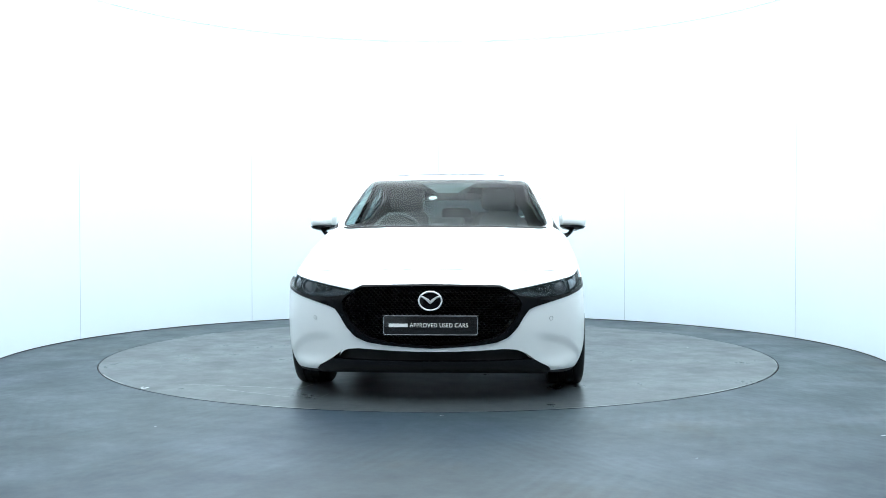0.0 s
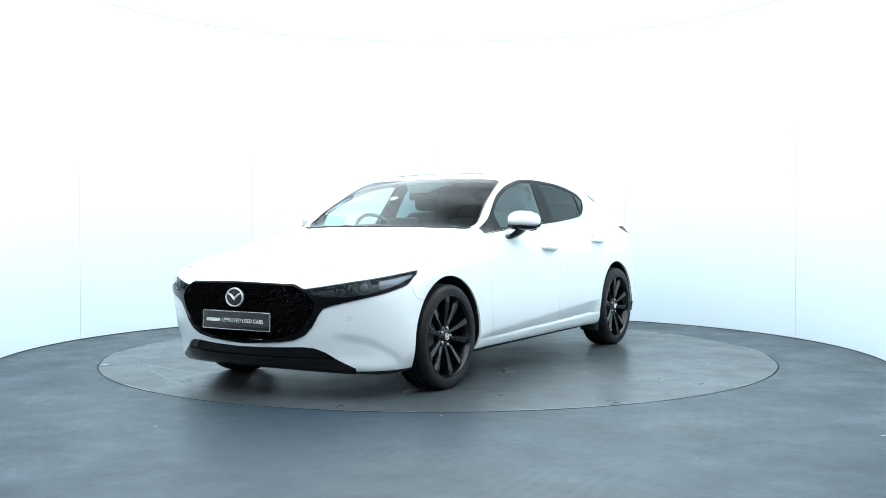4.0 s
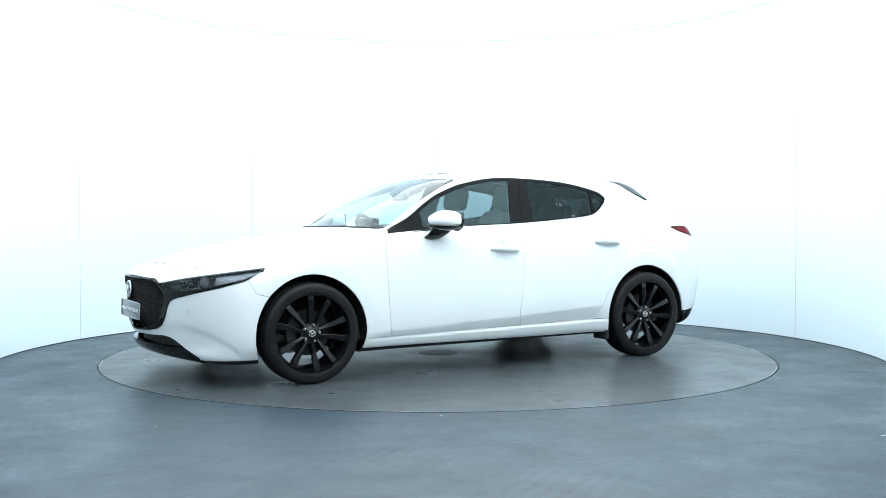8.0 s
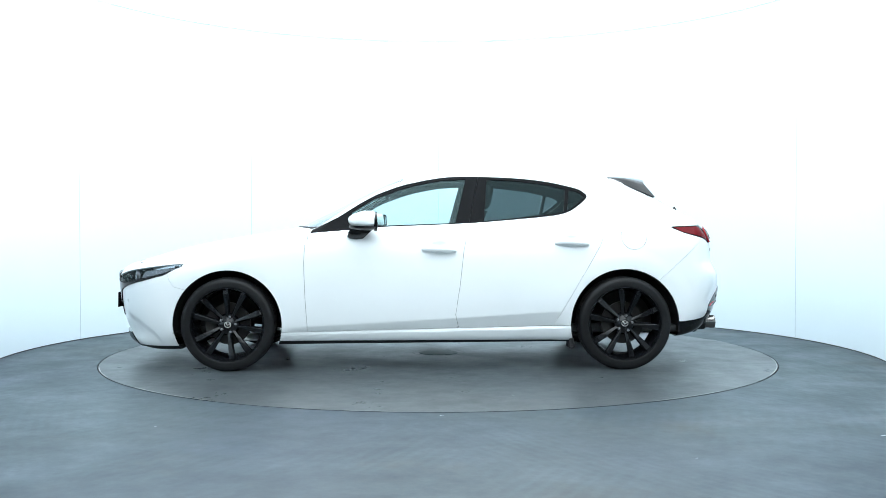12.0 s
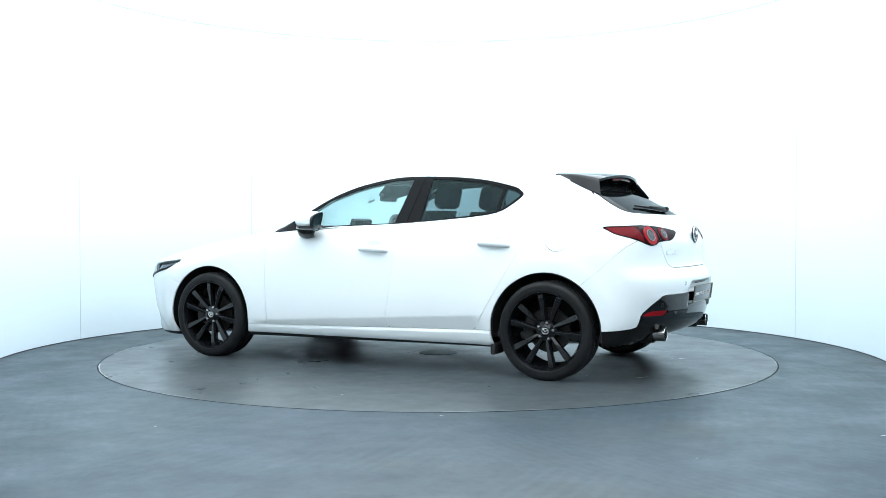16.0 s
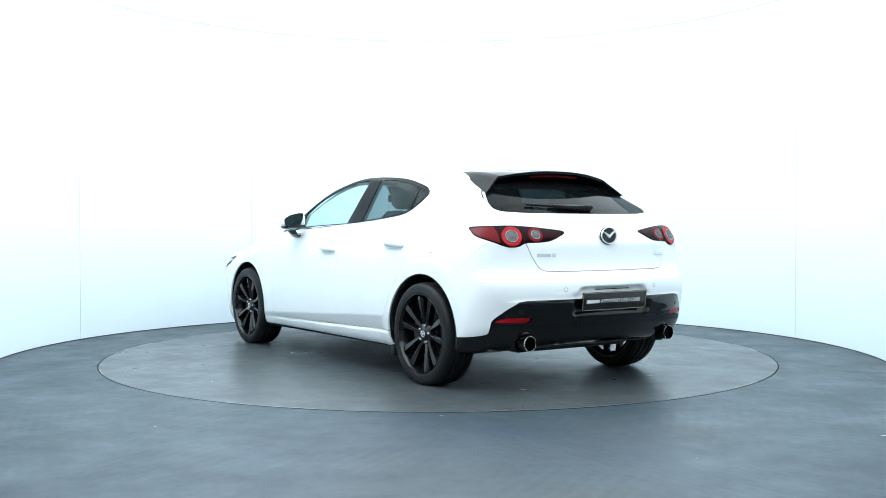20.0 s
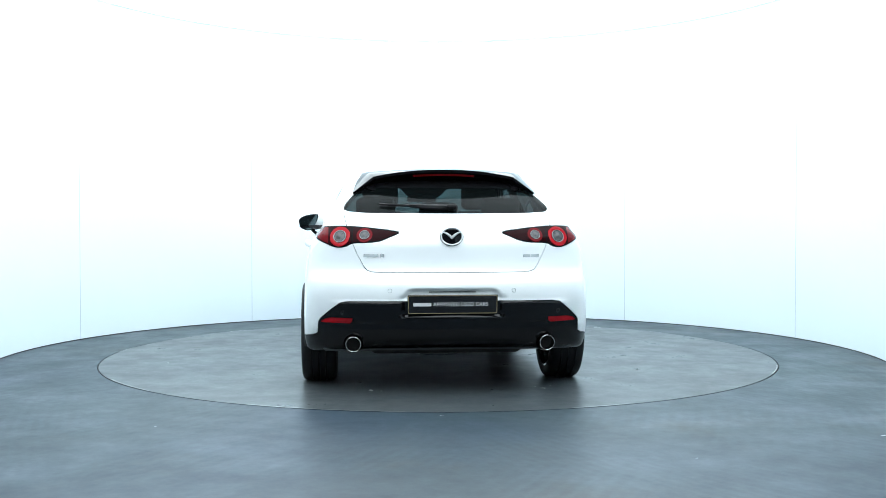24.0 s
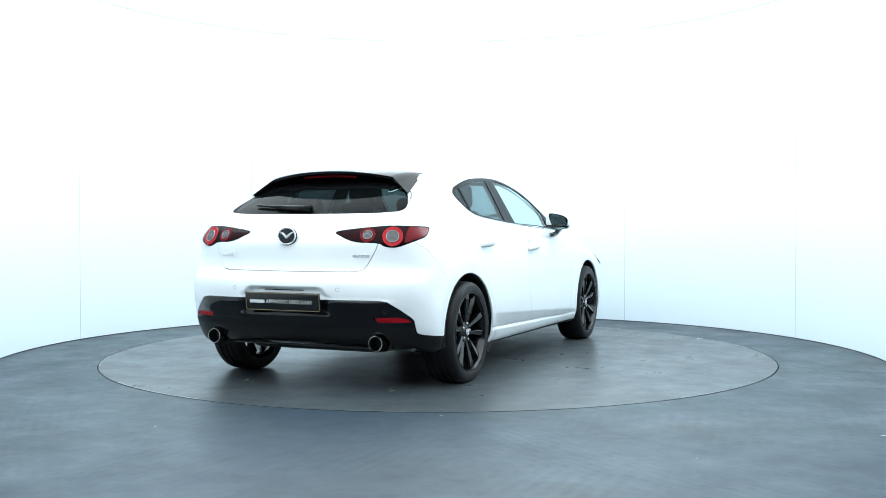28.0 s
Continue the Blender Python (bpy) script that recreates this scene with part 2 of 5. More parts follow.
# the drum is made of six curved panels of 36 degrees, open towards the camera
wall = new("wall_drum")
tagged(wall, "curved white studio wall of six smooth panels", "wall", kind="structure")
for i in range(6):
    bm = bmesh.new()
    a0 = radians(-18 + 36 * i + 0.017)
    tube_ring(bm, DRUM_R + 0.10, 0.006, DRUM_H - 0.014, DRUM_R, a0, a0 + radians(36 - 0.034), 30, (0, DRUM_Y))
    part("panel", bm, M_WALL, wall, smooth=True)
for i in range(7):
    bm = bmesh.new()
    a0 = radians(-18 + 36 * i)
    tube_ring(bm, DRUM_R + 0.004, 0.008, DRUM_H - 0.015, DRUM_R - 0.0012, a0 - 0.00075, a0 + 0.00075, 2, (0, DRUM_Y))
    part("joint_strip", bm, M_SEAM, wall, "thin grey joint between the wall panels")
bm = bmesh.new()
tube_ring(bm, DRUM_R + 0.16, 0.0, DRUM_H + 0.3, DRUM_R + 0.101, radians(-18), radians(198), 90, (0, DRUM_Y))
part("backing", bm, M_SEAM, wall, "grey backing behind the panel joints", smooth=True)
bm = bmesh.new()
tube_ring(bm, DRUM_R + 0.003, 0.0, 0.007, DRUM_R - 0.004, radians(-18), radians(198), 120, (0, DRUM_Y))
part("shadow_gap", bm, M_TRIM, wall, "dark strip along the wall's foot", smooth=True)

bm = bmesh.new()
tube_ring(bm, DRUM_R + 0.05, DRUM_H - 0.0125, DRUM_H - 0.003, DRUM_R - 0.004, radians(-18), radians(198), 120, (0, DRUM_Y))
part("ceiling_seam", bm, M_CSEAM, wall, "grey seam along the wall's top", smooth=True)

# the luminous ceiling covers the drum; its unseen front part over the apron is added fill
bm = bmesh.new()
ring = [(3.275 * cos(radians(t)), DRUM_Y + 3.275 * sin(radians(t))) for t in range(-18, 199, 2)]
ring += [(-2.3, -7.0), (2.3, -7.0)]
lo = [bm.verts.new((x, y, DRUM_H)) for x, y in ring]
hi = [bm.verts.new((x, y, DRUM_H + 0.05)) for x, y in ring]
bm.faces.new(lo)
bm.faces.new(hi)
for i in range(len(ring)):
    j = (i + 1) % len(ring)
    bm.faces.new((lo[i], lo[j], hi[j], hi[i]))
bmesh.ops.recalc_face_normals(bm, faces=bm.faces)
ceiling = part("ceiling", bm, M_CEIL)
tagged(ceiling, "glowing white fabric light ceiling with an added fill part over the apron", "ceiling", kind="structure")

# plain walls that close the apron: white at the sides, a dark bay behind the camera
def plain_wall(name, p, q, z0, z1, material, label):
    bm = bmesh.new()
    d = (Vector(q) - Vector(p)).normalized()
    n = Vector((-d.y, d.x)) * 0.1
    pts = [Vector(p), Vector(q), Vector(q) + n, Vector(p) + n]
    lo = [bm.verts.new((v.x, v.y, z0)) for v in pts]
    hi = [bm.verts.new((v.x, v.y, z1)) for v in pts]
    bm.faces.new(lo)
    bm.faces.new(hi)
    for i in range(4):
        bm.faces.new((lo[i], lo[(i + 1) % 4], hi[(i + 1) % 4], hi[i]))
    bmesh.ops.recalc_face_normals(bm, faces=bm.faces)
    return tagged(part(name, bm, material), label, "wall", kind="structure")


plain_wall("wall_left", (-3.9, -7.6), (-3.16, -1.09), 0, 3.3, M_APRON, "plain pale grey side wall of the studio")
plain_wall("wall_right", (3.16, -1.09), (3.9, -7.6), 0, 3.3, M_APRON, "plain pale grey side wall of the studio")
plain_wall("wall_front_left", (-1.9, -9.2), (-3.9, -7.6), 0, 3.3, M_APRON, "plain pale grey wall beside the camera bay")
plain_wall("wall_front_right", (3.9, -7.6), (1.9, -9.2), 0, 3.3, M_APRON, "plain pale grey wall beside the camera bay")
plain_wall("wall_back", (1.9, -9.2), (-1.9, -9.2), 0, 3.3, M_DARK, "dark wall behind the camera")
bm = bmesh.new()
box(bm, (0, -5.3, 3.2), (8.4, 8.4, 0.06))
tagged(part("ceiling_bay", bm, M_DARK), "dark plain ceiling over the apron and the camera bay", "ceiling", kind="structure")

# ---------------------------------------------------------------- car body: one smooth solid, cut into panels
# car space: x to the front, y to its left, z up, the middle between the axles on the ground


def table(pairs, sigma):
    """A smooth curve through (x, y) pairs, as a lookup."""
    p = np.array(sorted(pairs), float)
    xs = np.arange(p[0, 0] - 0.3, p[-1, 0] + 0.3, 0.002)
    d = np.diff(p[:, 1]) / np.diff(p[:, 0])
    m = np.concatenate([[d[0]], np.where(d[:-1] * d[1:] > 0, 2 * d[:-1] * d[1:] / (d[:-1] + d[1:] + 1e-12), 0), [d[-1]]])
    i = np.clip(np.searchsorted(p[:, 0], xs) - 1, 0, len(d) - 1)
    h = p[i + 1, 0] - p[i, 0]
    t = (xs - p[i, 0]) / h
    inside = (2 * t**3 - 3 * t**2 + 1) * p[i, 1] + (t**3 - 2 * t**2 + t) * h * m[i] + (3 * t**2 - 2 * t**3) * p[i + 1, 1] + (t**3 - t**2) * h * m[i + 1]
    ys = np.where(t < 0, p[0, 1] + m[0] * (xs - p[0, 0]), np.where(t > 1, p[-1, 1] + m[-1] * (xs - p[-1, 0]), inside))
    k = np.exp(-0.5 * (np.arange(-60, 61) * 0.002 / max(sigma, 1e-4)) ** 2)
    ys = np.convolve(np.pad(ys, 60, mode="reflect", reflect_type="odd"), k / k.sum(), "valid")
    return lambda x: np.interp(x, xs, ys)


def smax(a, b, k):
    h = np.maximum(k - np.abs(a - b), 0) / k
    return np.maximum(a, b) + h * h * k * 0.25


def step(x, lo, hi):
    t = np.clip((x - lo) / (hi - lo), 0, 1)
    return t * t * (3 - 2 * t)


side_w = table([(0.10, 0.80), (0.18, 0.845), (0.25, 0.876), (0.30, 0.886), (0.36, 0.890), (0.45, 0.892), (0.60, 0.887), (0.75, 0.874), (0.85, 0.857),
                (0.92, 0.832), (0.97, 0.79), (1.05, 0.745), (1.20, 0.672), (1.34, 0.598), (1.45, 0.53)], 0.014)
nose_x = table([(0.10, 2.16), (0.20, 2.215), (0.25, 2.222), (0.32, 2.238), (0.40, 2.258), (0.50, 2.275), (0.60, 2.287), (0.67, 2.283), (0.75, 2.25), (0.90, 2.15)], 0.02)
tail_x = table([(0.15, -1.95), (0.22, -2.035), (0.30, -2.090), (0.40, -2.142), (0.45, -2.15), (0.60, -2.172), (0.65, -2.168), (0.695, -2.147), (0.74, -2.124), (0.80, -2.116), (0.87, -2.114),
                (0.93, -2.104), (1.0, -2.055), (1.07, -1.98), (1.2, -1.80), (1.4, -1.5)], 0.009)
top_z = table([(2.4, 0.60), (2.25, 0.688), (2.15, 0.728), (2.05, 0.758), (1.8, 0.83), (1.5, 0.893), (1.2, 0.942), (1.04, 0.968), (0.965, 0.984), (0.8, 1.057),
               (0.5, 1.205), (0.25, 1.322), (0.15, 1.354), (0.0, 1.384), (-0.3, 1.412), (-0.6, 1.412), (-1.0, 1.392), (-1.3, 1.362), (-1.42, 1.336),
               (-1.55, 1.272), (-1.75, 1.168), (-1.93, 1.07), (-2.0, 1.03), (-2.2, 0.90)], 0.018)
keel_z = table([(2.3, 0.20), (2.165, 0.178), (1.8, 0.14), (1.0, 0.175), (-1.0, 0.19), (-1.7, 0.22), (-2.0, 0.28), (-2.2, 0.34)], 0.03)


scoop_z = table([(-1.70, 0.40), (-1.541, 0.391), (-1.288, 0.360), (-1.106, 0.303), (-1.033, 0.266), (-0.95, 0.19)], 0.01)


def half_width(x, z):
    rear = np.maximum(0, -0.9 - x) ** 2 * (0.04 + 0.10 * step(z, 0.98, 1.3) + 0.125 * step(z, 1.08, 1.30))
    front = np.maximum(0, x - 1.3) ** 2 * 0.07
    flare = 0.0
    for hub, rise in ((1.3625, 0.003), (-1.3625, 0.006)):
        r = np.hypot(x - hub, z - 0.318)
        flare = flare + rise * step(r, 0.53, 0.43) - 0.03 * np.maximum(0, 0.458 - np.maximum(r, 0.36)) * step(z, 0.30, 0.45)
    # below a crease that climbs to the back the doors turn under, down to the sill
    crease, foot = 0.350 - 0.058 * x, 0.286 - 0.0216 * x
    low = crease - z
    drop = np.minimum(0.5 * (low + np.sqrt(low * low + 0.00001)), np.maximum(crease - foot, 0) + 0.004)
    tuck = 0.34 * drop * step(np.abs(x), 1.05, 0.8) * (0.55 + 0.45 * step(z, foot - 0.02, foot))
    return side_w(z) - rear - front + flare - tuck


def skin(x, y, z):
    """Below nought inside the body."""
    a = np.sqrt(y * y + 1e-5)
    side = a - half_width(x, z)
    nose = x - (nose_x(z) - 0.38 * a**2 - 0.30 * a**8)
    tail = tail_x(z) + 0.25 * a**2 + 0.25 * a**8 - x
    b = np.minimum(a, 0.66)
    cowl = step(x, -0.3, 0.5) * step(x, 1.6, 1.1)
    pocket = step(a + 0.9 * (z - 0.56), 0.33, 0.27) * step(z, 0.545, 0.58) * step(z, 0.635, 0.61)
    shelf = step(a, 0.335, 0.275) * step(z, 0.455, 0.488) * step(z, 0.60, 0.57)
    pods = step(a, 0.27, 0.30) * step(a, 0.74, 0.60) * step(z, 0.425, 0.445) * step(z, 0.565, 0.54)
    tail = tail + 0.026 * np.maximum(pocket, 0.5 * shelf) - 0.012 * pods
    xs = x + b * b * ((0.20 + 0.20 * step(x, 0.5, 0.8)) * cowl - 0.10 * step(x, -1.0, -1.6))
    top = z - (top_z(xs) - (0.07 - 0.05 * cowl) * a**2 - 0.10 * (1 - 0.9 * cowl) * a**6)
    slope = (top_z(xs + 0.01) - top_z(xs - 0.01)) / 0.02
    top = top / np.sqrt(1 + slope**2)
    u = a - x
    scoop = 0.011 * step(scoop_z(u) - z, -0.016, 0.044) * step(z, 0.13, 0.27) * step(u, -1.62, -1.40) * step(u, -0.93, -1.03) * (x > 1.2)
    for hx, hz in ((-0.082, 0.857), (-0.998, 0.899)):
        side = side + 0.036 * np.exp(-((x - hx) / 0.052) ** 2 - ((z - hz) / 0.020) ** 2)
    nose, side = nose + scoop, side + scoop
    f = smax(side, top, 0.075 - 0.04 * step(x, -1.35, -1.60) - 0.04 * step(x, 0.1, 0.35) + 0.085 * step(x, 0.75, 1.2))
    f = smax(f, nose, 0.09)
    f = smax(f, tail, 0.08)
    return smax(f, keel_z(x) - z, 0.05)


def gradient(x, y, z, e=0.004):
    g = np.stack([skin(x + e, y, z) - skin(x - e, y, z), skin(x, y + e, z) - skin(x, y - e, z), skin(x, y, z + e) - skin(x, y, z - e)], -1) / (2 * e)
    return g


def net(field, lo, hi, h):
    """The surface where a field is nought, as vertices and triangles (surface nets, drawn onto the field)."""
    ax = [np.arange(lo[i], hi[i] + h, h) for i in range(3)]
    gx, gy, gz = np.meshgrid(*ax, indexing="ij")
    f = field(gx, gy, gz)
    s = f < 0
    n = np.array(f.shape)
    cell = np.zeros(n - 1, int)
    for d in np.ndindex(2, 2, 2):
        cell += s[d[0]:n[0] - 1 + d[0], d[1]:n[1] - 1 + d[1], d[2]:n[2] - 1 + d[2]]
    live = (cell > 0) & (cell < 8)
    index = np.full(n - 1, -1)
    index[live] = np.arange(live.sum())
    at = np.argwhere(live)
    v = np.stack([ax[i][at[:, i]] + h / 2 for i in range(3)], -1)
    for _ in range(5):
        g = gradient(*v.T)
        v = v - g * (field(*v.T) / np.maximum((g * g).sum(-1), 0.05))[:, None] * 0.9
    quads = []
    for axis in range(3):
        b, c = (axis + 1) % 3, (axis + 2) % 3
        s0 = np.take(s, range(n[axis] - 1), axis)
        s1 = np.take(s, range(1, n[axis]), axis)
        at = np.argwhere(s0 != s1)
        at = at[(at[:, b] > 0) & (at[:, c] > 0) & (at[:, b] < n[b] - 1) & (at[:, c] < n[c] - 1)]
        flip = s1[tuple(at.T)]
        eb, ec = np.eye(3, dtype=int)[b], np.eye(3, dtype=int)[c]
        q = np.stack([index[tuple((at + o).T)] for o in (-eb - ec, -ec, 0 * eb, -eb)], -1)
        q[flip] = q[flip][:, ::-1]
        quads.append(q)
    q = np.concatenate(quads)
    q = q[(q >= 0).all(1)]
    t = np.concatenate([q[:, [0, 1, 2]], q[:, [0, 2, 3]]])
    normal = gradient(*v.T)
    normal /= np.linalg.norm(normal, axis=1)[:, None] + 1e-9
    return v, t, normal


def compact(v, t, n):
    used, inv = np.unique(t, return_inverse=True)
    return v[used], inv.reshape(-1, 3), n[used]


def cut(m, value):
    """Splits a triangle mesh where a value per vertex changes sign: the part below nought and the part above."""
    v, t, n = m
    if len(t) == 0:
        return m, m
    d = np.where(np.abs(value) < 1e-6, 1e-6, value)
    below = d[t] < 0
    k = below.sum(1)
    lo, hi = [t[k == 3]], [t[k == 0]]
    nv, nn = [v], [n]
    count = len(v)
    for want, one, two in ((1, lo, hi), (2, hi, lo)):
        tt = t[k == want]
        if not len(tt):
            continue
        odd = np.argmax(below[k == want] == (want == 1), axis=1)
        r = np.arange(len(tt))
        a, b, c = tt[r, odd], tt[r, (odd + 1) % 3], tt[r, (odd + 2) % 3]
        wb = (d[a] / (d[a] - d[b]))[:, None]
        wc = (d[a] / (d[a] - d[c]))[:, None]
        nv += [v[a] + wb * (v[b] - v[a]), v[a] + wc * (v[c] - v[a])]
        nn += [n[a] + wb * (n[b] - n[a]), n[a] + wc * (n[c] - n[a])]
        ib, ic = count + r, count + len(tt) + r
        count += 2 * len(tt)
        one.append(np.stack([a, ib, ic], -1))
        two += [np.stack([ib, b, c], -1), np.stack([ib, c, ic], -1)]
    nv, nn = np.concatenate(nv), np.concatenate(nn)
    return tuple(compact(nv, np.concatenate(side), nn) for side in (lo, hi))


def outline(points, u, w):
    """Signed distance to a closed outline of (u, w) points: below nought inside."""
    p = np.array(points, float)
    q = np.roll(p, -1, 0)
    best = np.full(len(u), 1e9)
    inside = np.zeros(len(u), bool)
    for (ax, ay), (bx, by) in zip(p, q):
        ex, ey = bx - ax, by - ay
        t = np.clip(((u - ax) * ex + (w - ay) * ey) / (ex * ex + ey * ey + 1e-12), 0, 1)
        best = np.minimum(best, (u - ax - t * ex) ** 2 + (w - ay - t * ey) ** 2)
        cross = (ay > w) != (by > w)
        inside ^= cross & (u < ax + (w - ay) / np.where(by == ay, 1e-12, by - ay) * ex)
    best = np.sqrt(best)
    return np.where(inside, -best, best)


def along(points, n=8):
    """A closed outline rounded off through its points."""
    p = [Vector(q) for q in points]
    out = []
    for i in range(len(p)):
        a, b, c, d = p[i - 1], p[i], p[(i + 1) % len(p)], p[(i + 2) % len(p)]
        for j in range(n):
            t = j / n
            q = 0.5 * ((2 * b) + (c - a) * t + (2 * a - 5 * b + 4 * c - d) * t * t + (3 * b - a - 3 * c + d) * t**3)
            out.append((q.x, q.y))
    return out


# ---------------------------------------------------------------- car: panels
car = new("car")
tagged(car, "white five-door hatchback with black wheels and black trim on the turntable", "car")

WINDOW_BAND = [(0.805, 0.942), (0.62, 1.050), (0.48, 1.140), (0.385, 1.194), (0.33, 1.220), (0.2, 1.268), (0.10, 1.294), (-0.096, 1.331), (-0.314, 1.341), (-0.643, 1.327), (-0.862, 1.300),
               (-1.059, 1.254), (-1.100, 1.232), (-1.13, 1.197), (-1.064, 1.133), (-0.966, 1.079), (-0.786, 1.051), (-0.293, 1.011), (0.25, 0.988), (0.318, 0.984)]
GLASS_FRONT = [(0.520, 0.980), (0.520, 1.088), (0.372, 1.178), (0.177, 1.250), (0.08, 1.277), (-0.10, 1.311), (-0.275, 1.320), (-0.197, 1.012), (0.25, 0.996)]
GLASS_REAR = [(-0.425, 1.319), (-0.64, 1.307), (-0.85, 1.279), (-0.979, 1.250), (-0.955, 1.087), (-0.786, 1.062), (-0.398, 1.025)]
GLASS_QUARTER = [(-1.003, 1.246), (-1.05, 1.234), (-1.085, 1.218), (-1.110, 1.195), (-1.048, 1.142), (-0.982, 1.095)]
DOOR_FRONT = [(0.800, 0.945), (0.836, 0.865), (0.843, 0.742), (0.832, 0.499), (0.819, 0.310), (0.806, 0.276), (0.79, 0.270), (-0.205, 0.291), (-0.215, 0.297), (-0.195, 0.383),
              (-0.227, 0.590), (-0.253, 0.817), (-0.29, 1.005), (-0.362, 1.322), (-0.2, 1.318), (0.1, 1.274), (0.3, 1.210), (0.55, 1.070), (0.70, 0.985)]
DOOR_REAR = [(-0.205, 0.291), (-0.215, 0.297), (-0.195, 0.383), (-0.227, 0.590), (-0.253, 0.817), (-0.29, 1.005), (-0.362, 1.322), (-0.65, 1.312), (-0.862, 1.282), (-1.05, 1.240),
             (-1.155, 1.215), (-1.22, 1.12), (-1.235, 1.03), (-1.23, 0.94), (-1.195, 0.855), (-1.051, 0.614), (-0.920, 0.394), (-0.872, 0.318), (-0.85, 0.305)]
SCREEN_TOP = [(0.955, 0), (0.93, 0.2), (0.865, 0.45), (0.805, 0.60), (0.765, 0.675), (0.735, 0.705), (0.70, 0.708), (0.62, 0.690), (0.48, 0.655), (0.3, 0.617), (0.172, 0.590), (0.16, 0.56), (0.19, 0.3), (0.205, 0)]
HOOD_TOP = [(2.088 - 0.115 * y * y - 0.55 * y**6, y) for y in (0, 0.1, 0.2, 0.3, 0.4, 0.45, 0.5, 0.55, 0.6, 0.64, 0.67, 0.69)] + [(1.90, 0.715), (1.755, 0.745), (1.4, 0.775), (1.103, 0.775), (0.95, 0.735), (0.86, 0.65), (0.895, 0.52), (0.945, 0.3), (0.99, 0)]
GRILLE = [(-2.45, 0.668), (-1.839, 0.656), (-1.779, 0.632), (-1.72, 0.60), (-1.688, 0.565), (-1.695, 0.52), (-1.735, 0.46), (-1.79, 0.405), (-1.86, 0.375), (-1.952, 0.355), (-2.1, 0.336), (-2.45, 0.320)]
WING = [(-2.45, 0.675), (-1.83, 0.664), (-1.775, 0.640), (-1.715, 0.612), (-1.60, 0.62), (-1.427, 0.640), (-1.10, 0.655), (-0.84, 0.71), (-0.937, 0.655), (-1.11, 0.620), (-1.27, 0.595), (-1.414, 0.573), (-1.56, 0.548), (-1.625, 0.53),
        (-1.662, 0.49), (-1.703, 0.427), (-1.76, 0.375), (-1.84, 0.347), (-1.95, 0.334), (-2.1, 0.324), (-2.45, 0.308)]
LAMP = [(-1.775, 0.636), (-1.60, 0.657), (-1.427, 0.677), (-1.16, 0.703), (-1.0, 0.719), (-0.815, 0.735), (-0.822, 0.715), (-0.88, 0.690), (-0.95, 0.668), (-1.11, 0.636), (-1.27, 0.612), (-1.43, 0.597), (-1.60, 0.597), (-1.71, 0.607)]
INTAKE = [(-2.45, 0.292), (-2.0, 0.300), (-1.768, 0.308), (-1.68, 0.302), (-1.60, 0.280), (-1.50, 0.236), (-1.36, 0.186), (-1.33, 0.10), (-2.45, 0.10)]
TAIL_LAMP = [(-1.748, 0.957), (-1.585, 0.977), (-1.35, 0.993), (-1.11, 0.991), (-0.955, 0.984), (-0.97, 0.965), (-1.03, 0.932), (-1.19, 0.897), (-1.285, 0.872), (-1.350, 0.865), (-1.412, 0.873), (-1.46, 0.890), (-1.625, 0.898), (-1.715, 0.928)]
REAR_GLASS = [(0, 1.066), (0.3, 1.068), (0.56, 1.077), (0.612, 1.090), (0.626, 1.112), (0.604, 1.165), (0.577, 1.200), (0.50, 1.26), (0.46, 1.31), (0.3, 1.33), (0, 1.34)]
FRIT = [(0, 1.232), (0.42, 1.234), (0.50, 1.220), (0.575, 1.196), (0.66, 1.19), (0.66, 1.5), (0, 1.5)]
TAILGATE = [(0, 0.722), (0.40, 0.722), (0.46, 0.725), (0.490, 0.735), (0.510, 0.757), (0.556, 0.845), (0.60, 0.96), (0.624, 1.06), (0.624, 1.112), (0.602, 1.165), (0.575, 1.200), (0.498, 1.26), (0.458, 1.31), (0.3, 1.34), (0, 1.35)]
DIFFUSER = [(0, 0.556), (0.342, 0.558), (0.60, 0.556), (0.645, 0.549), (0.705, 0.505), (0.765, 0.452), (0.777, 0.432), (0.782, 0.362), (0.80, 0.352), (0.86, 0.335), (0.90, 0.31), (0.95, 0.1), (0, 0.1)]
BUMPER_FRONT = [(1.60, 0.555), (1.649, 0.558), (1.727, 0.578), (1.757, 0.625), (1.785, 0.70), (1.9, 0.80), (3, 0.9), (3, 0), (1.60, 0)]
BUMPER_REAR = [(-1.58, 0.60), (-1.70, 0.70), (-1.877, 0.86), (-1.95, 0.905), (-3, 0.92), (-3, 0), (-1.58, 0)]
HUB_F, HUB_R, HUB_Z, TYRE_R = 1.3625, -1.3625, 0.318, 0.322
GAP = 0.0013


def both(points):
    """An outline on one side of the middle, closed over to the other."""
    return points + [(x, -y) for x, y in reversed(points) if y > 0] if points[0][1] == 0 else points


def weld(m):
    v, t, n = m
    key, first, inv = np.unique(np.round(v * 20000).astype(int), axis=0, return_index=True, return_inverse=True)
    t = inv.reshape(-1)[t]
    t = t[(t[:, 0] != t[:, 1]) & (t[:, 1] != t[:, 2]) & (t[:, 0] != t[:, 2])]
    return compact(v[first], t, n[first])


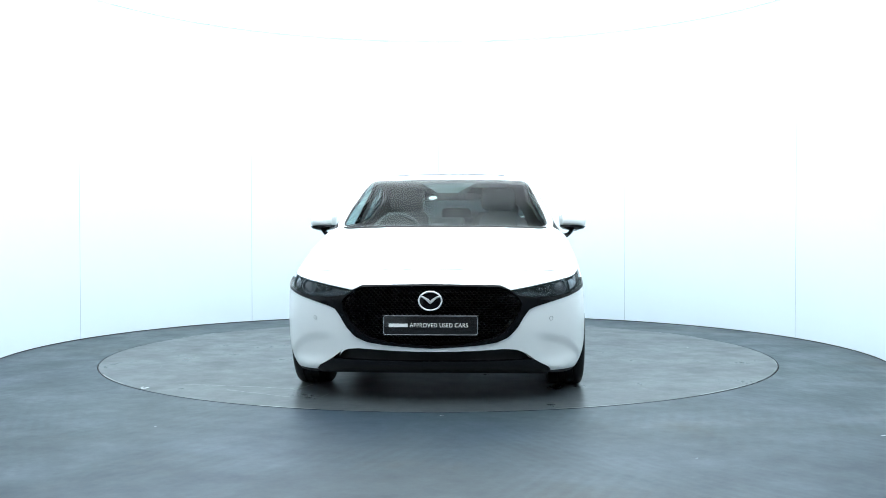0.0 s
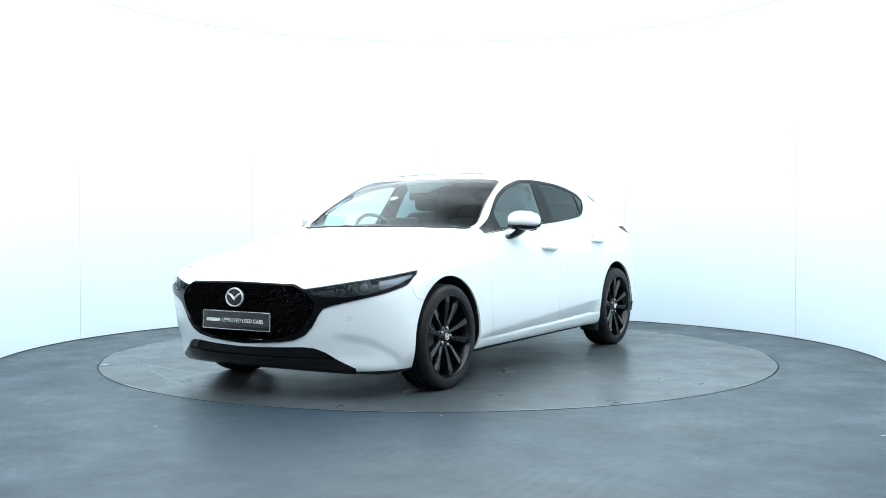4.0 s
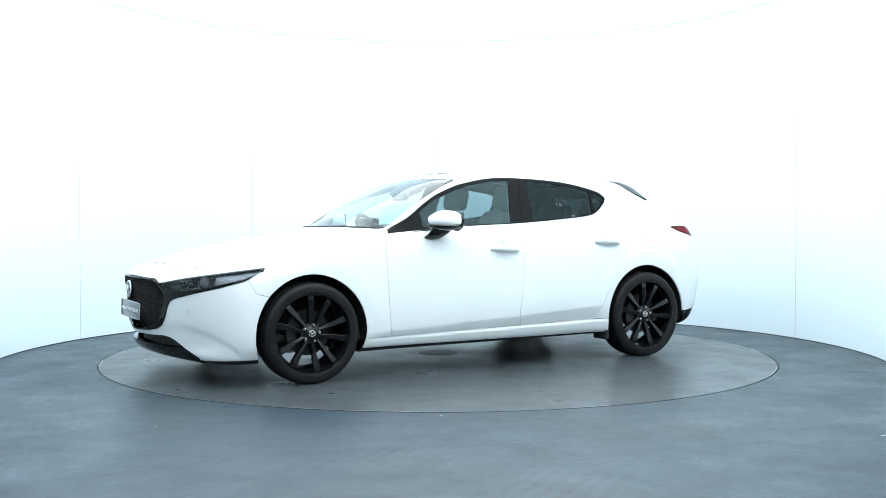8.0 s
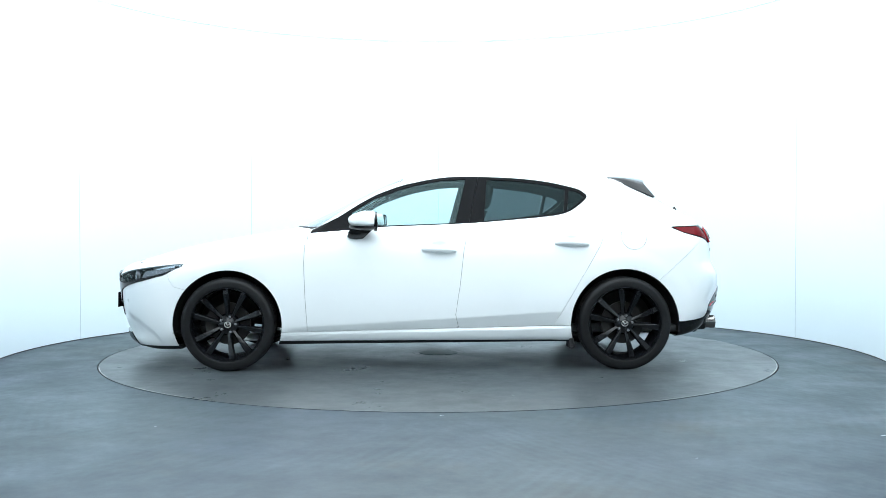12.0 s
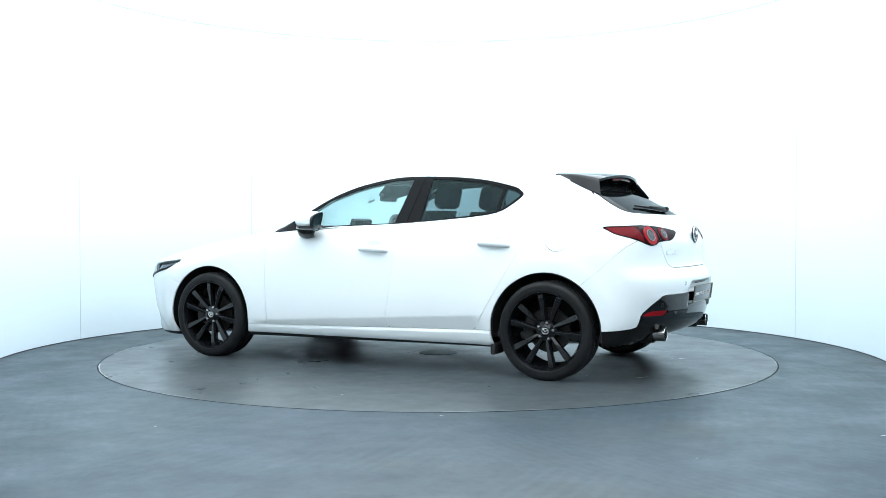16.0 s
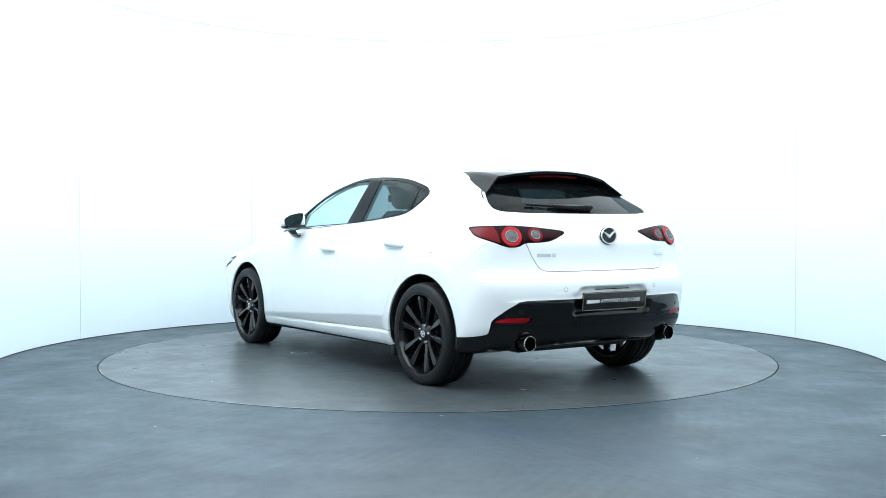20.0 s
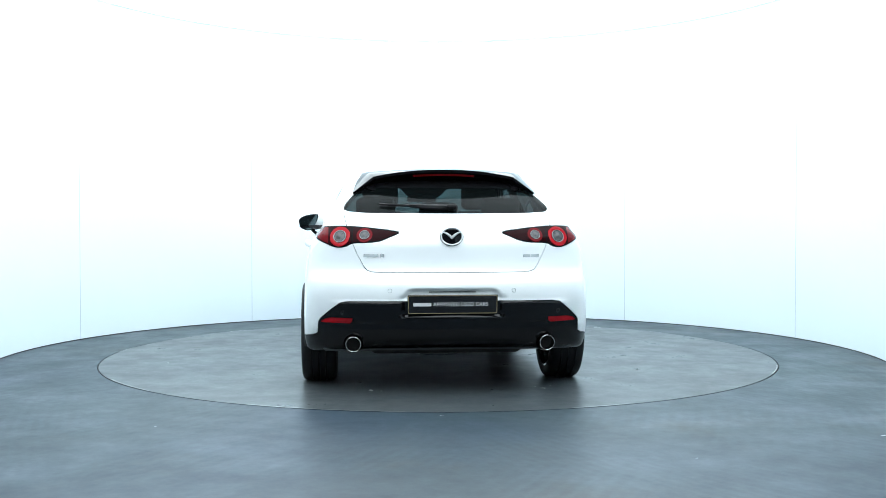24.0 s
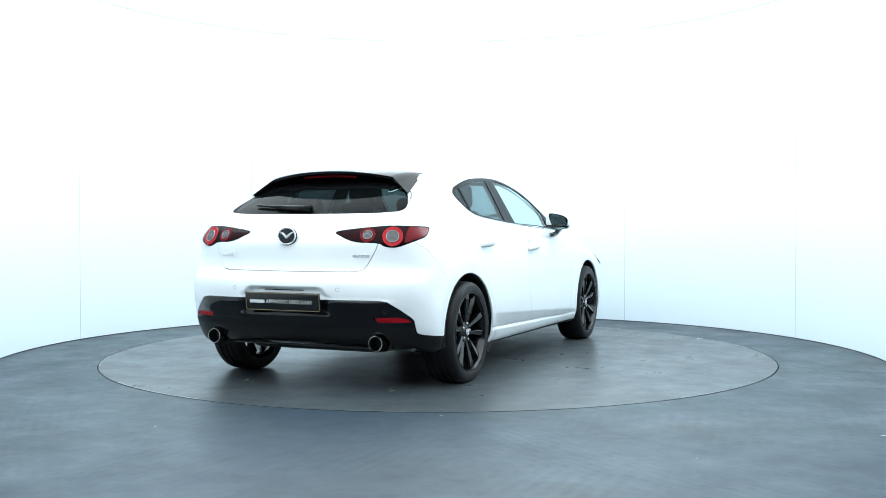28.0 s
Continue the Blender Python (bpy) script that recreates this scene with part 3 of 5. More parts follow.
def panel(name, m, material, parent, label="", thick=0.012, lift=0.0, shadow=True):
    """A piece of the skin as a part, with its edge turned inwards."""
    v, t, n = weld(m)
    n = n / (np.linalg.norm(n, axis=1)[:, None] + 1e-9)
    v = v + n * lift
    if thick:
        e = np.concatenate([t[:, [0, 1]], t[:, [1, 2]], t[:, [2, 0]]])
        key = np.sort(e, 1)
        _, inv, cnt = np.unique(key, axis=0, return_inverse=True, return_counts=True)
        e = e[cnt[inv.reshape(-1)] == 1]
        a, b = v[e[:, 0]], v[e[:, 1]]
        out = np.cross(b - a, n[e[:, 0]])
        out /= np.linalg.norm(out, axis=1)[:, None] + 1e-9
        k = len(e)
        base = len(v)
        v = np.concatenate([v, a, b, b - n[e[:, 1]] * thick, a - n[e[:, 0]] * thick])
        n = np.concatenate([n] + [out] * 4)
        i = np.arange(k) + base
        t = np.concatenate([t, np.stack([i + k, i, i + 3 * k], -1), np.stack([i + k, i + 3 * k, i + 2 * k], -1)])
    ob = mesh_ob(name, v, t, material, n)
    ob.parent = parent
    ob.visible_shadow = shadow
    return tagged(ob, label)


def split(m, value, gap=GAP):
    """The two sides of a cut, with a gap between."""
    return cut(m, value(m) + gap)[0], cut(m, value(m) - gap)[1]


def side_of(points):
    def value(m):
        v = m[0]
        d = outline(points, v[:, 0], v[:, 2])
        return np.maximum(d, 0.45 - np.abs(v[:, 1]))
    return value


def plan_of(points, z_min):
    p = both(points)
    return lambda m: np.maximum(outline(p, m[0][:, 0], m[0][:, 1]), z_min - m[0][:, 2])


def nose_of(points):
    return lambda m: np.maximum(outline(points, np.abs(m[0][:, 1]) - m[0][:, 0], m[0][:, 2]), 1.3 - m[0][:, 0])


def tail_of(points):
    return lambda m: np.maximum(outline(points, np.abs(m[0][:, 1]) + m[0][:, 0], m[0][:, 2]), 1.3 + m[0][:, 0])


def back_of(points, x_max):
    closed = points + [(-y, z) for y, z in reversed(points) if y > 0]
    return lambda m: np.maximum(outline(closed, m[0][:, 1], m[0][:, 2]), m[0][:, 0] - x_max)


def halves(m):
    d = -m[0][:, 1]
    return cut(m, d)


whole = net(skin, (-2.26, -0.9792, 0.06), (2.38, 0.9792, 1.48), 0.0108)
# wheel openings and the open underside
for hx in (HUB_F, HUB_R):
    r = 0.372 if hx > 0 else 0.376
    d = np.maximum(np.hypot(whole[0][:, 0] - hx, whole[0][:, 2] - HUB_Z) - r, 0.5 - np.abs(whole[0][:, 1]))
    whole = cut(whole, d)[1]
rest = whole
# glass and black band of the sides
band, rest = split(rest, side_of(along(WINDOW_BAND, 3)), 0.0008)
screen, rest = split(rest, plan_of(SCREEN_TOP, 0.95), 0.002)
blade_line = lambda m: np.maximum(np.maximum(1.346 - 0.411 * (-1.29 - m[0][:, 0]) - m[0][:, 2], m[0][:, 0] + 1.29), -1.625 - m[0][:, 0])
blade_tip, rest = split(rest, lambda m: np.maximum(blade_line(m), 0.43 - np.abs(m[0][:, 1])), 0.0006)
glass_line = [(y + 0.15 * y * y + 0.045, z) if y else (y, z) for y, z in REAR_GLASS]
glass_line = along(glass_line[1:-1] + [(-y, z) for y, z in reversed(glass_line[1:-1])], 4)
wrap = lambda m: np.sign(m[0][:, 1]) * (np.abs(m[0][:, 1]) + 0.6 * np.maximum(m[0][:, 0] - tail_x(m[0][:, 2]), 0))
rear_glass, rest = split(rest, lambda m: np.maximum(outline(glass_line, wrap(m), m[0][:, 2]), m[0][:, 0] + 1.40), 0.002)
blade_skin, rest = split(rest, blade_line, 0.0006)
# nose
grille_skin, rest = split(rest, nose_of(GRILLE), 0.0005)
lamp_skin, rest = split(rest, nose_of(LAMP), 0.0015)
wing, rest = split(rest, nose_of(WING), 0.0015)
intake, rest = split(rest, nose_of(INTAKE), 0.0015)
# tail
tail_skin, rest = split(rest, tail_of(along(TAIL_LAMP, 4)), 0.0015)
diffuser, rest = split(rest, back_of(DIFFUSER, -1.60), 0.0015)
hood, rest = split(rest, plan_of(HOOD_TOP, 0.6), 0.0011)
tailgate, rest = split(rest, back_of(TAILGATE, -1.40), 0.0022)
door_f, rest = split(rest, side_of(DOOR_FRONT))
door_r, rest = split(rest, side_of(DOOR_REAR))
bump_f, rest = split(rest, lambda m: np.maximum(outline(BUMPER_FRONT, m[0][:, 0], m[0][:, 2]), 1.5 - m[0][:, 0]), 0.0012)
lip, bump_f = split(bump_f, lambda m: m[0][:, 2] - 0.170, 0.0005)
bump_r, rest = split(rest, lambda m: np.maximum(outline(BUMPER_REAR, m[0][:, 0], m[0][:, 2]), 1.5 + m[0][:, 0]), 0.0010)
sill_line = lambda m: np.maximum(m[0][:, 2] - (0.287 - 0.0216 * (m[0][:, 0] + 0.03)), np.abs(m[0][:, 0]) - 1.1)
sill, rest = split(rest, sill_line, 0.0015)
skirt, sill = split(sill, lambda m: m[0][:, 2] - 0.205, 0.0005)
fender, rest = split(rest, lambda m: np.maximum(0.82 - m[0][:, 0], m[0][:, 2] - 1.02))
under, rest = split(rest, lambda m: m[0][:, 2] - 0.20, 0.0)
fuel, rest = split(rest, lambda m: np.maximum(np.hypot(m[0][:, 0] + 1.432, m[0][:, 2] - 0.915) - 0.088, 0.5 - m[0][:, 1]), 0.0014)
roof, quarter = split(rest, lambda m: np.maximum(np.abs(m[0][:, 1]) - 0.515, -1.32 - m[0][:, 0]), 0.0012)

panel("hood", hood, M_PAINT, car)
panel("spoiler_base", blade_skin, M_SPOIL, car, "gloss black spoiler base and side blades", 0.006, 0.002)
for k in (0, 1):
    panel("spoiler_side", halves(blade_tip)[k], M_SPOIL, car, "gloss black side of the spoiler", 0.006, 0.002)
panel("roof", roof, M_PAINT, car)
gate = panel("tailgate", tailgate, M_PAINT, car)
panel("front_bumper", bump_f, M_PAINT, car)
for k in (0, 1):
    panel("bumper_lip", halves(lip)[k], M_TRIM, car, "black plastic bumper lip", 0.008)
panel("rear_bumper", bump_r, M_PAINT, car)
border, screen = split(screen, lambda m: -(outline(both(SCREEN_TOP), m[0][:, 0], m[0][:, 1]) + 0.011), 0.0)
glazing = panel("windscreen", screen, M_SCREEN, car, "green-tinted windscreen", 0.0, -0.003, shadow=False)
panel("glass_border", border, M_BLACK, glazing, "black printed glass edge", 0.006, -0.003)
frit, rear_glass = split(rear_glass, back_of(FRIT, -1.30), 0.0)
panel("window_edge_print", frit, M_PILLAR, gate, "black printed upper edge of the rear window", 0.006, -0.003)
panel("rear_window", rear_glass, M_REARGL, gate, "dark tinted rear window", 0.0, -0.003, shadow=False)
spots = []
for sy in (1, -1):
    shape = [(sy * y, z) for y, z in ((0.770, 0.428), (0.742, 0.448), (0.700, 0.458), (0.575, 0.458), (0.560, 0.450), (0.590, 0.424))]
    spot, diffuser = split(diffuser, lambda m: np.maximum(outline(shape, m[0][:, 1], m[0][:, 2]), m[0][:, 0] + 1.7), 0.0)
    spots.append((sy, spot))
diffuser = cut(diffuser, np.maximum(np.hypot(np.abs(diffuser[0][:, 1]) - 0.571, diffuser[0][:, 2] - 0.303) - 0.057, diffuser[0][:, 0] + 1.7))[1]
apron = panel("rear_diffuser", diffuser, M_BLACK, car, "gloss black lower rear bumper")
for sy, spot in spots:
    lens, pocket = cut(spot, sy * spot[0][:, 1] * -1 + 0.578)
    panel("reflector", lens, M_RED, apron, "red rear reflector", 0.004, -0.004)
    panel("reflector_pocket", pocket, M_BLACK, apron, "", 0.0, -0.012)
panel("grille_surround", wing, M_GUN, car, "gloss black wing round the grille", 0.022, 0.007)
panel("underbody", under, M_UNDER, car, "black underbody", 0)
panel("fuel_flap", fuel, M_PAINT, car)
for k in (0, 1):
    pick = lambda m: halves(m)[k]
    for name, m, mat in (("front_fender", fender, M_PAINT), ("quarter_panel", quarter, M_PAINT), ("sill", sill, M_PAINT)):
        panel(name, pick(m), mat, car)
    panel("sill_skirt", pick(skirt), M_TRIM, car, "black plastic sill skirt")
    df = panel("front_door", pick(door_f), M_PAINT, car)
    dr = panel("rear_door", pick(door_r), M_PAINT, car)
    b = pick(band)
    g, b = split(b, side_of(GLASS_FRONT), 0.001)
    panel("front_door_window", g, M_DOORGL, df, "green-tinted side window", 0.0, -0.004, shadow=False)
    g, b = split(b, side_of(GLASS_REAR), 0.001)
    panel("rear_door_window", g, M_DARKGL, dr, "dark privacy side window", 0.0, -0.004, shadow=False)
    g, b = split(b, side_of(GLASS_QUARTER), 0.001)
    panel("quarter_window", g, M_DARKGL, dr, "dark privacy quarter window", 0.0, -0.004, shadow=False)
    rear_frame, front_frame = split(b, lambda m: m[0][:, 0] + 0.29 + 0.227 * (m[0][:, 2] - 1.005), 0.0016)
    panel("window_frame", front_frame, M_PILLAR, df, "gloss black window frame", 0.008)
    panel("window_frame", rear_frame, M_PILLAR, dr, "gloss black window frame", 0.008)
    # headlight: dark bowl, silver outer reflector, projector, clear cover
    hl = pick(lamp_skin)
    lamp = panel("headlight", hl, M_BOWL, car, "slim dark headlight with a round projector", 0.0, -0.060)
    outer = cut(hl, -1.17 - (np.abs(hl[0][:, 1]) - hl[0][:, 0]))[0]
    outer = cut(outer, outline(LAMP, np.abs(outer[0][:, 1]) - outer[0][:, 0], outer[0][:, 2]) + 0.008)[0]
    panel("reflector", outer, M_REFL, lamp, "grey side reflector", 0.002, -0.028)
    panel("lens", hl, M_LENS, lamp, "clear lamp cover", 0.055, -0.001, shadow=False)
    # tail light: black shell, red outer lens, dark red inner lens
    tl = pick(tail_skin)
    lamp = panel("tail_light", tl, M_PILLAR, car, "slim red and black tail light with two round lamps")
    inner = cut(tl, outline(along(TAIL_LAMP, 4), np.abs(tl[0][:, 1]) + tl[0][:, 0], tl[0][:, 2]) + 0.008)[0]
    outer, inner = split(inner, lambda m: -(np.abs(m[0][:, 1]) - 0.575), 0.004)
    bright, outer = split(outer, lambda m: np.abs(m[0][:, 1]) - 0.715, 0.0)
    panel("middle_lens", bright, M_DEEPRED, lamp, "smoky red lens", 0.002, 0.002)
    panel("outer_lens", outer, M_MIDRED, lamp, "dark red outer lens", 0.002, 0.002)
    panel("inner_lens", inner, M_DEEPRED, lamp, "dark red inner lens", 0.002, 0.002)
panel("grille_back", grille_skin, M_UNDER, car, "black hollow behind the grille", 0.0, -0.055)
# lower intake: hollow above, blade below
blade, hollow = split(intake, lambda m: m[0][:, 2] - 0.243, 0.0)
panel("splitter_blade", blade, M_BLACK, car, "gloss black front splitter blade", 0.03, 0.006)
panel("intake_back", intake, M_UNDER, car, "black hollow of the lower intake", 0.0, -0.06)

# ---------------------------------------------------------------- inner lining, wheel-arch liners
def inside(m, depth):
    v, t, n = weld(m)
    return v - n * depth, t[:, ::-1], -n


clip = lambda m: cut(m, np.maximum(0.30 - m[0][:, 2], np.maximum(m[0][:, 0] - 0.98, -1.93 - m[0][:, 0])))[0]
lining = new("cabin_lining")
lining.parent = car
for name, m, mat in (("roof_lining", roof, M_HEAD), ("tailgate_trim", tailgate, M_CABIN)):
    panel(name, inside(clip(m), 0.032), mat, lining, thick=0)
for k in (0, 1):
    for name, m in (("door_trim", door_f), ("rear_door_trim", door_r), ("pillar_trim", quarter), ("scuttle_trim", fender)):
        panel(name, inside(clip(halves(m)[k]), 0.032), M_CABIN, lining, thick=0)
for k in (0, 1):
    m = halves(band)[k]
    for shape in (GLASS_FRONT, GLASS_REAR, GLASS_QUARTER):
        m = split(m, side_of(shape), 0.001)[1]
    panel("window_frame_trim", inside(m, 0.030), M_CABIN, lining, thick=0)
for hx in (HUB_F, HUB_R):
    for sy in (1, -1):
        bm = bmesh.new()
        n = 30
        rows_ = []
        for i in range(n + 1):
            t = radians(-9) + radians(198) * i / n
            c, s = cos(t), sin(t)
            rows_.append([bm.verts.new((hx + r * c, sy * y, HUB_Z + r * s)) for r, y in ((0.371, 0.872), (0.384, 0.855), (0.388, 0.60), (0.30, 0.56), (0.02, 0.555))])
        for p, q in zip(rows_, rows_[1:]):
            for j in range(4):
                bm.faces.new((p[j], q[j], q[j + 1], p[j + 1]))
        part("wheel_arch_liner", bm, M_UNDER, car, "black wheel-arch liner", True)

# ---------------------------------------------------------------- wheels


def lathe(bm, profile, n=64, axis="y"):
    """Turns a closed (radius, along) profile round the y axis."""
    cols = []
    for i in range(n):
        t = 2 * pi * i / n
        cols.append([bm.verts.new((r * cos(t), y, r * sin(t))) for r, y in profile])
    k = len(profile)
    for i in range(n):
        p, q = cols[i], cols[(i + 1) % n]
        for j in range(k):
            bm.faces.new((p[j], p[(j + 1) % k], q[(j + 1) % k], q[j]))
    bmesh.ops.recalc_face_normals(bm, faces=bm.faces)


wheel_bm = bmesh.new()
lathe(wheel_bm, [(0.255, 0.100), (0.252, 0.106), (0.248, 0.106), (0.244, 0.096), (0.239, 0.086), (0.236, 0.070), (0.228, 0.05), (0.218, -0.08), (0.244, -0.10), (0.250, -0.10), (0.238, -0.07), (0.243, 0.085)], 72)
wheel = part("wheel", wheel_bm, M_RIM, car, "black ten-spoke alloy wheel", True)
bm = bmesh.new()
R = TYRE_R
lathe(bm, [(0.246, 0.097), (0.258, 0.106), (0.262, 0.1075), (0.266, 0.1065), (0.285, 0.110), (0.306, 0.103), (R - 0.006, 0.090), (R - 0.001, 0.070), (R - 0.001, 0.050), (R - 0.008, 0.048), (R - 0.008, 0.040), (R, 0.038), (R, 0.006), (R - 0.008, 0.004),
           (R - 0.008, -0.004), (R, -0.006), (R, -0.038), (R - 0.008, -0.040), (R - 0.008, -0.048), (R - 0.001, -0.050), (R - 0.006, -0.090), (0.306, -0.103), (0.285, -0.110), (0.254, -0.106), (0.246, -0.097)], 96)
part("tyre", bm, M_RUBBER, wheel, "black rubber tyre", True)
for i in range(10):
    # each spoke leans to its twin: a broad sloping face, a sharp ridge and a narrow steep face
    bm = bmesh.new()
    lean = 1 if i % 2 else -1
    pts = [(0.040, 0.0150, 0.066), (0.065, 0.0145, 0.072), (0.10, 0.0155, 0.079), (0.14, 0.0180, 0.085), (0.18, 0.0210, 0.091), (0.213, 0.0235, 0.095), (0.235, 0.0220, 0.095), (0.245, 0.016, 0.092)]
    rows_ = []
    for r, w, y in pts:
        k = 0.15 + 0.5 * min(1, (r - 0.04) / 0.12)
        sec = ((y - 0.046, -w * 0.75), (y - 0.020, -w), (y - 0.001, -w * k), (y, -w * k + 0.003), (y - 0.006, w * 0.90), (y - 0.016, w), (y - 0.046, w * 0.75))
        rows_.append([bm.verts.new((r, yy, ww * lean)) for yy, ww in sec])
    for p, q in zip(rows_, rows_[1:]):
        for j in range(7):
            bm.faces.new((p[j], p[(j + 1) % 7], q[(j + 1) % 7], q[j]))
    bm.faces.new(rows_[0][::-1])
    bm.faces.new(rows_[-1])
    bmesh.ops.recalc_face_normals(bm, faces=bm.faces)
    bmesh.ops.transform(bm, matrix=Matrix.Rotation(radians(36 * i + 3 * lean), 4, "Y"), verts=bm.verts)
    part("spoke", bm, M_RIM, wheel)
bm = bmesh.new()
lathe(bm, [(0.0005, 0.078), (0.028, 0.078), (0.034, 0.072), (0.066, 0.066), (0.073, 0.058), (0.078, 0.04), (0.0005, 0.04)], 40)
part("hub", bm, M_RIM, wheel, "", True)
bm = bmesh.new()
lathe(bm, [(0.060, -0.02), (0.145, -0.02), (0.145, 0.005), (0.060, 0.005)], 48)
part("brake_disc", bm, M_DISCB, wheel, "bare steel brake disc", True)
wheel.matrix_basis = pose(HUB_F, 0.783, HUB_Z, 0, -13, 0)
for x, y, a in ((HUB_R, 0.783, 0), (HUB_F, -0.783, 180), (HUB_R, -0.783, 180)):
    copy_thing(wheel, pose(x, y, HUB_Z, 0, -9 + 23 * (x > 0), a))

# ---------------------------------------------------------------- car: fittings


def rounded(bm, size, at, bevel, m=None):
    """A block with rounded edges, of that size, centred at a point, turned by m about it."""
    r = bmesh.ops.create_cube(bm, size=1.0)
    vs = r["verts"]
    bmesh.ops.scale(bm, vec=size, verts=vs)
    r = bmesh.ops.bevel(bm, geom=list({e for v in vs for e in v.link_edges}), offset=bevel, segments=4, affect="EDGES", profile=0.5)
    vs = list({v for f in r["faces"] for v in f.verts} | {v for v in vs if v.is_valid})
    m = Matrix.Translation(at) @ (m or Matrix())
    bmesh.ops.transform(bm, matrix=m, verts=vs)


def loft(bm, rings, caps=True, closed=True):
    rows_ = [[bm.verts.new(p) for p in ring] for ring in rings]
    k = len(rows_[0])
    for p, q in zip(rows_, rows_[1:]):
        for j in range(k if closed else k - 1):
            bm.faces.new((p[j], p[(j + 1) % k], q[(j + 1) % k], q[j]))
    if caps:
        bm.faces.new(rows_[0][::-1])
        bm.faces.new(rows_[-1])
    bmesh.ops.recalc_face_normals(bm, faces=bm.faces)


def sweep(bm, path, radius, n=8, flat=1.0, up=(0, 0, 1), shut=False):
    """A rod along a path of points; flat squeezes it along the up direction."""
    pts = [Vector(p) for p in path]
    rings = []
    for i, p in enumerate(pts):
        a, b = (pts[i - 1], pts[(i + 1) % len(pts)]) if shut else (pts[max(i - 1, 0)], pts[min(i + 1, len(pts) - 1)])
        d = (b - a).normalized()
        s = d.cross(Vector(up)).normalized()
        w = s.cross(d)
        r = radius(i / (len(pts) - 1)) if callable(radius) else radius
        rings.append([p + s * r * cos(2 * pi * j / n) + w * r * flat * sin(2 * pi * j / n) for j in range(n)])
    if shut:
        rings.append(rings[0])
    loft(bm, rings, not shut)
    if shut:
        bmesh.ops.remove_doubles(bm, verts=bm.verts, dist=1e-5)


def on_nose(y, z):
    """x of the nose's surface."""
    return float(nose_x(z) - 0.38 * y * y - 0.30 * abs(y) ** 8)


def on_skin(p, d):
    """Where a ray from p along d first meets the body."""
    p, d = np.array(p, float), np.array(d, float) / np.linalg.norm(d)
    k = np.arange(0, 1.6, 0.002)
    q = p + k[:, None] * d
    i = int(np.argmax(skin(*q.T) < 0))
    g = gradient(*q[i].reshape(3, 1))[0]
    return Vector(q[i]), Vector(g).normalized()


def facing(p, n, up=(0, 0, 1)):
    """A pose at p whose z axis points along n and whose y axis points up."""
    z = Vector(n).normalized()
    x = Vector(up).cross(z).normalized()
    y = z.cross(x)
    m = Matrix((x, y, z)).transposed().to_4x4()
    return Matrix.Translation(p) @ m


def disc_mesh(bm, profile, m, n=32):
    """Turns an open (radius, height) profile round the z axis of m."""
    rings = [[m @ Vector((r * cos(2 * pi * i / n), r * sin(2 * pi * i / n), h)) for i in range(n)] for r, h in profile]
    loft(bm, rings, True)


# grille: honeycomb of thin bars that follows the nose
bm = bmesh.new()
cw, ch = 0.0265, 0.0130
for j in range(-1, 31):
    for i in range(-22, 23):
        y, z = i * cw + (cw / 2 if j % 2 else 0), 0.31 + j * ch
        hexa = [(y - cw * 0.34, z), (y - cw * 0.16, z + ch * 0.62), (y + cw * 0.16, z + ch * 0.62), (y + cw * 0.34, z), (y + cw * 0.16, z - ch * 0.62), (y - cw * 0.16, z - ch * 0.62)]
        k = outline(GRILLE, np.array([abs(y) - on_nose(y, z)]), np.array([z]))[0]
        if k > -0.006:
            continue
        out = [bm.verts.new((on_nose(a, b) - 0.012, a, b)) for a, b in ((y + (p - y) * 1.42, z + (q - z) * 0.98) for p, q in hexa)]
        inn = [bm.verts.new((on_nose(a, b) - 0.016, a, b)) for a, b in ((y + (p - y) * 1.24, z + (q - z) * 0.80) for p, q in hexa)]
        back = [bm.verts.new((v.co.x - 0.022, v.co.y, v.co.z)) for v in inn]
        for a in range(6):
            b = (a + 1) % 6
            bm.faces.new((out[a], out[b], inn[b], inn[a]))
            bm.faces.new((inn[a], inn[b], back[b], back[a]))
bmesh.ops.recalc_face_normals(bm, faces=bm.faces)
grille = part("grille", bm, M_GRILLE, car, "gloss black honeycomb grille")
# bright line along the grille's upper edge
bm = bmesh.new()
top_edge = [(-1.70, 0.585), (-1.735, 0.612), (-1.79, 0.640), (-1.845, 0.657), (-2.0, 0.662), (-2.23, 0.667)]
path = []
for u, z in top_edge:
    a = 0.0 if u < -2.2 else next(y for y in np.arange(0, 0.9, 0.002) if y - on_nose(y, z) >= u)
    path.append((on_nose(a, z) + 0.002, a, z))
path = path + [(x, -y, z) for x, y, z in reversed(path[:-1])]
sweep(bm, path, 0.0035, 6)
part("grille_edge", bm, M_GUN, grille, "thin dark metal grille edge", True)

# badges: oval ring and wings on a dark round
WINGS = [(-0.0425, 0.0215), (-0.034, 0.0205), (-0.022, 0.014), (-0.010, 0.003), (0.0, -0.008), (0.010, 0.003), (0.022, 0.014), (0.034, 0.0205), (0.0425, 0.0215)]


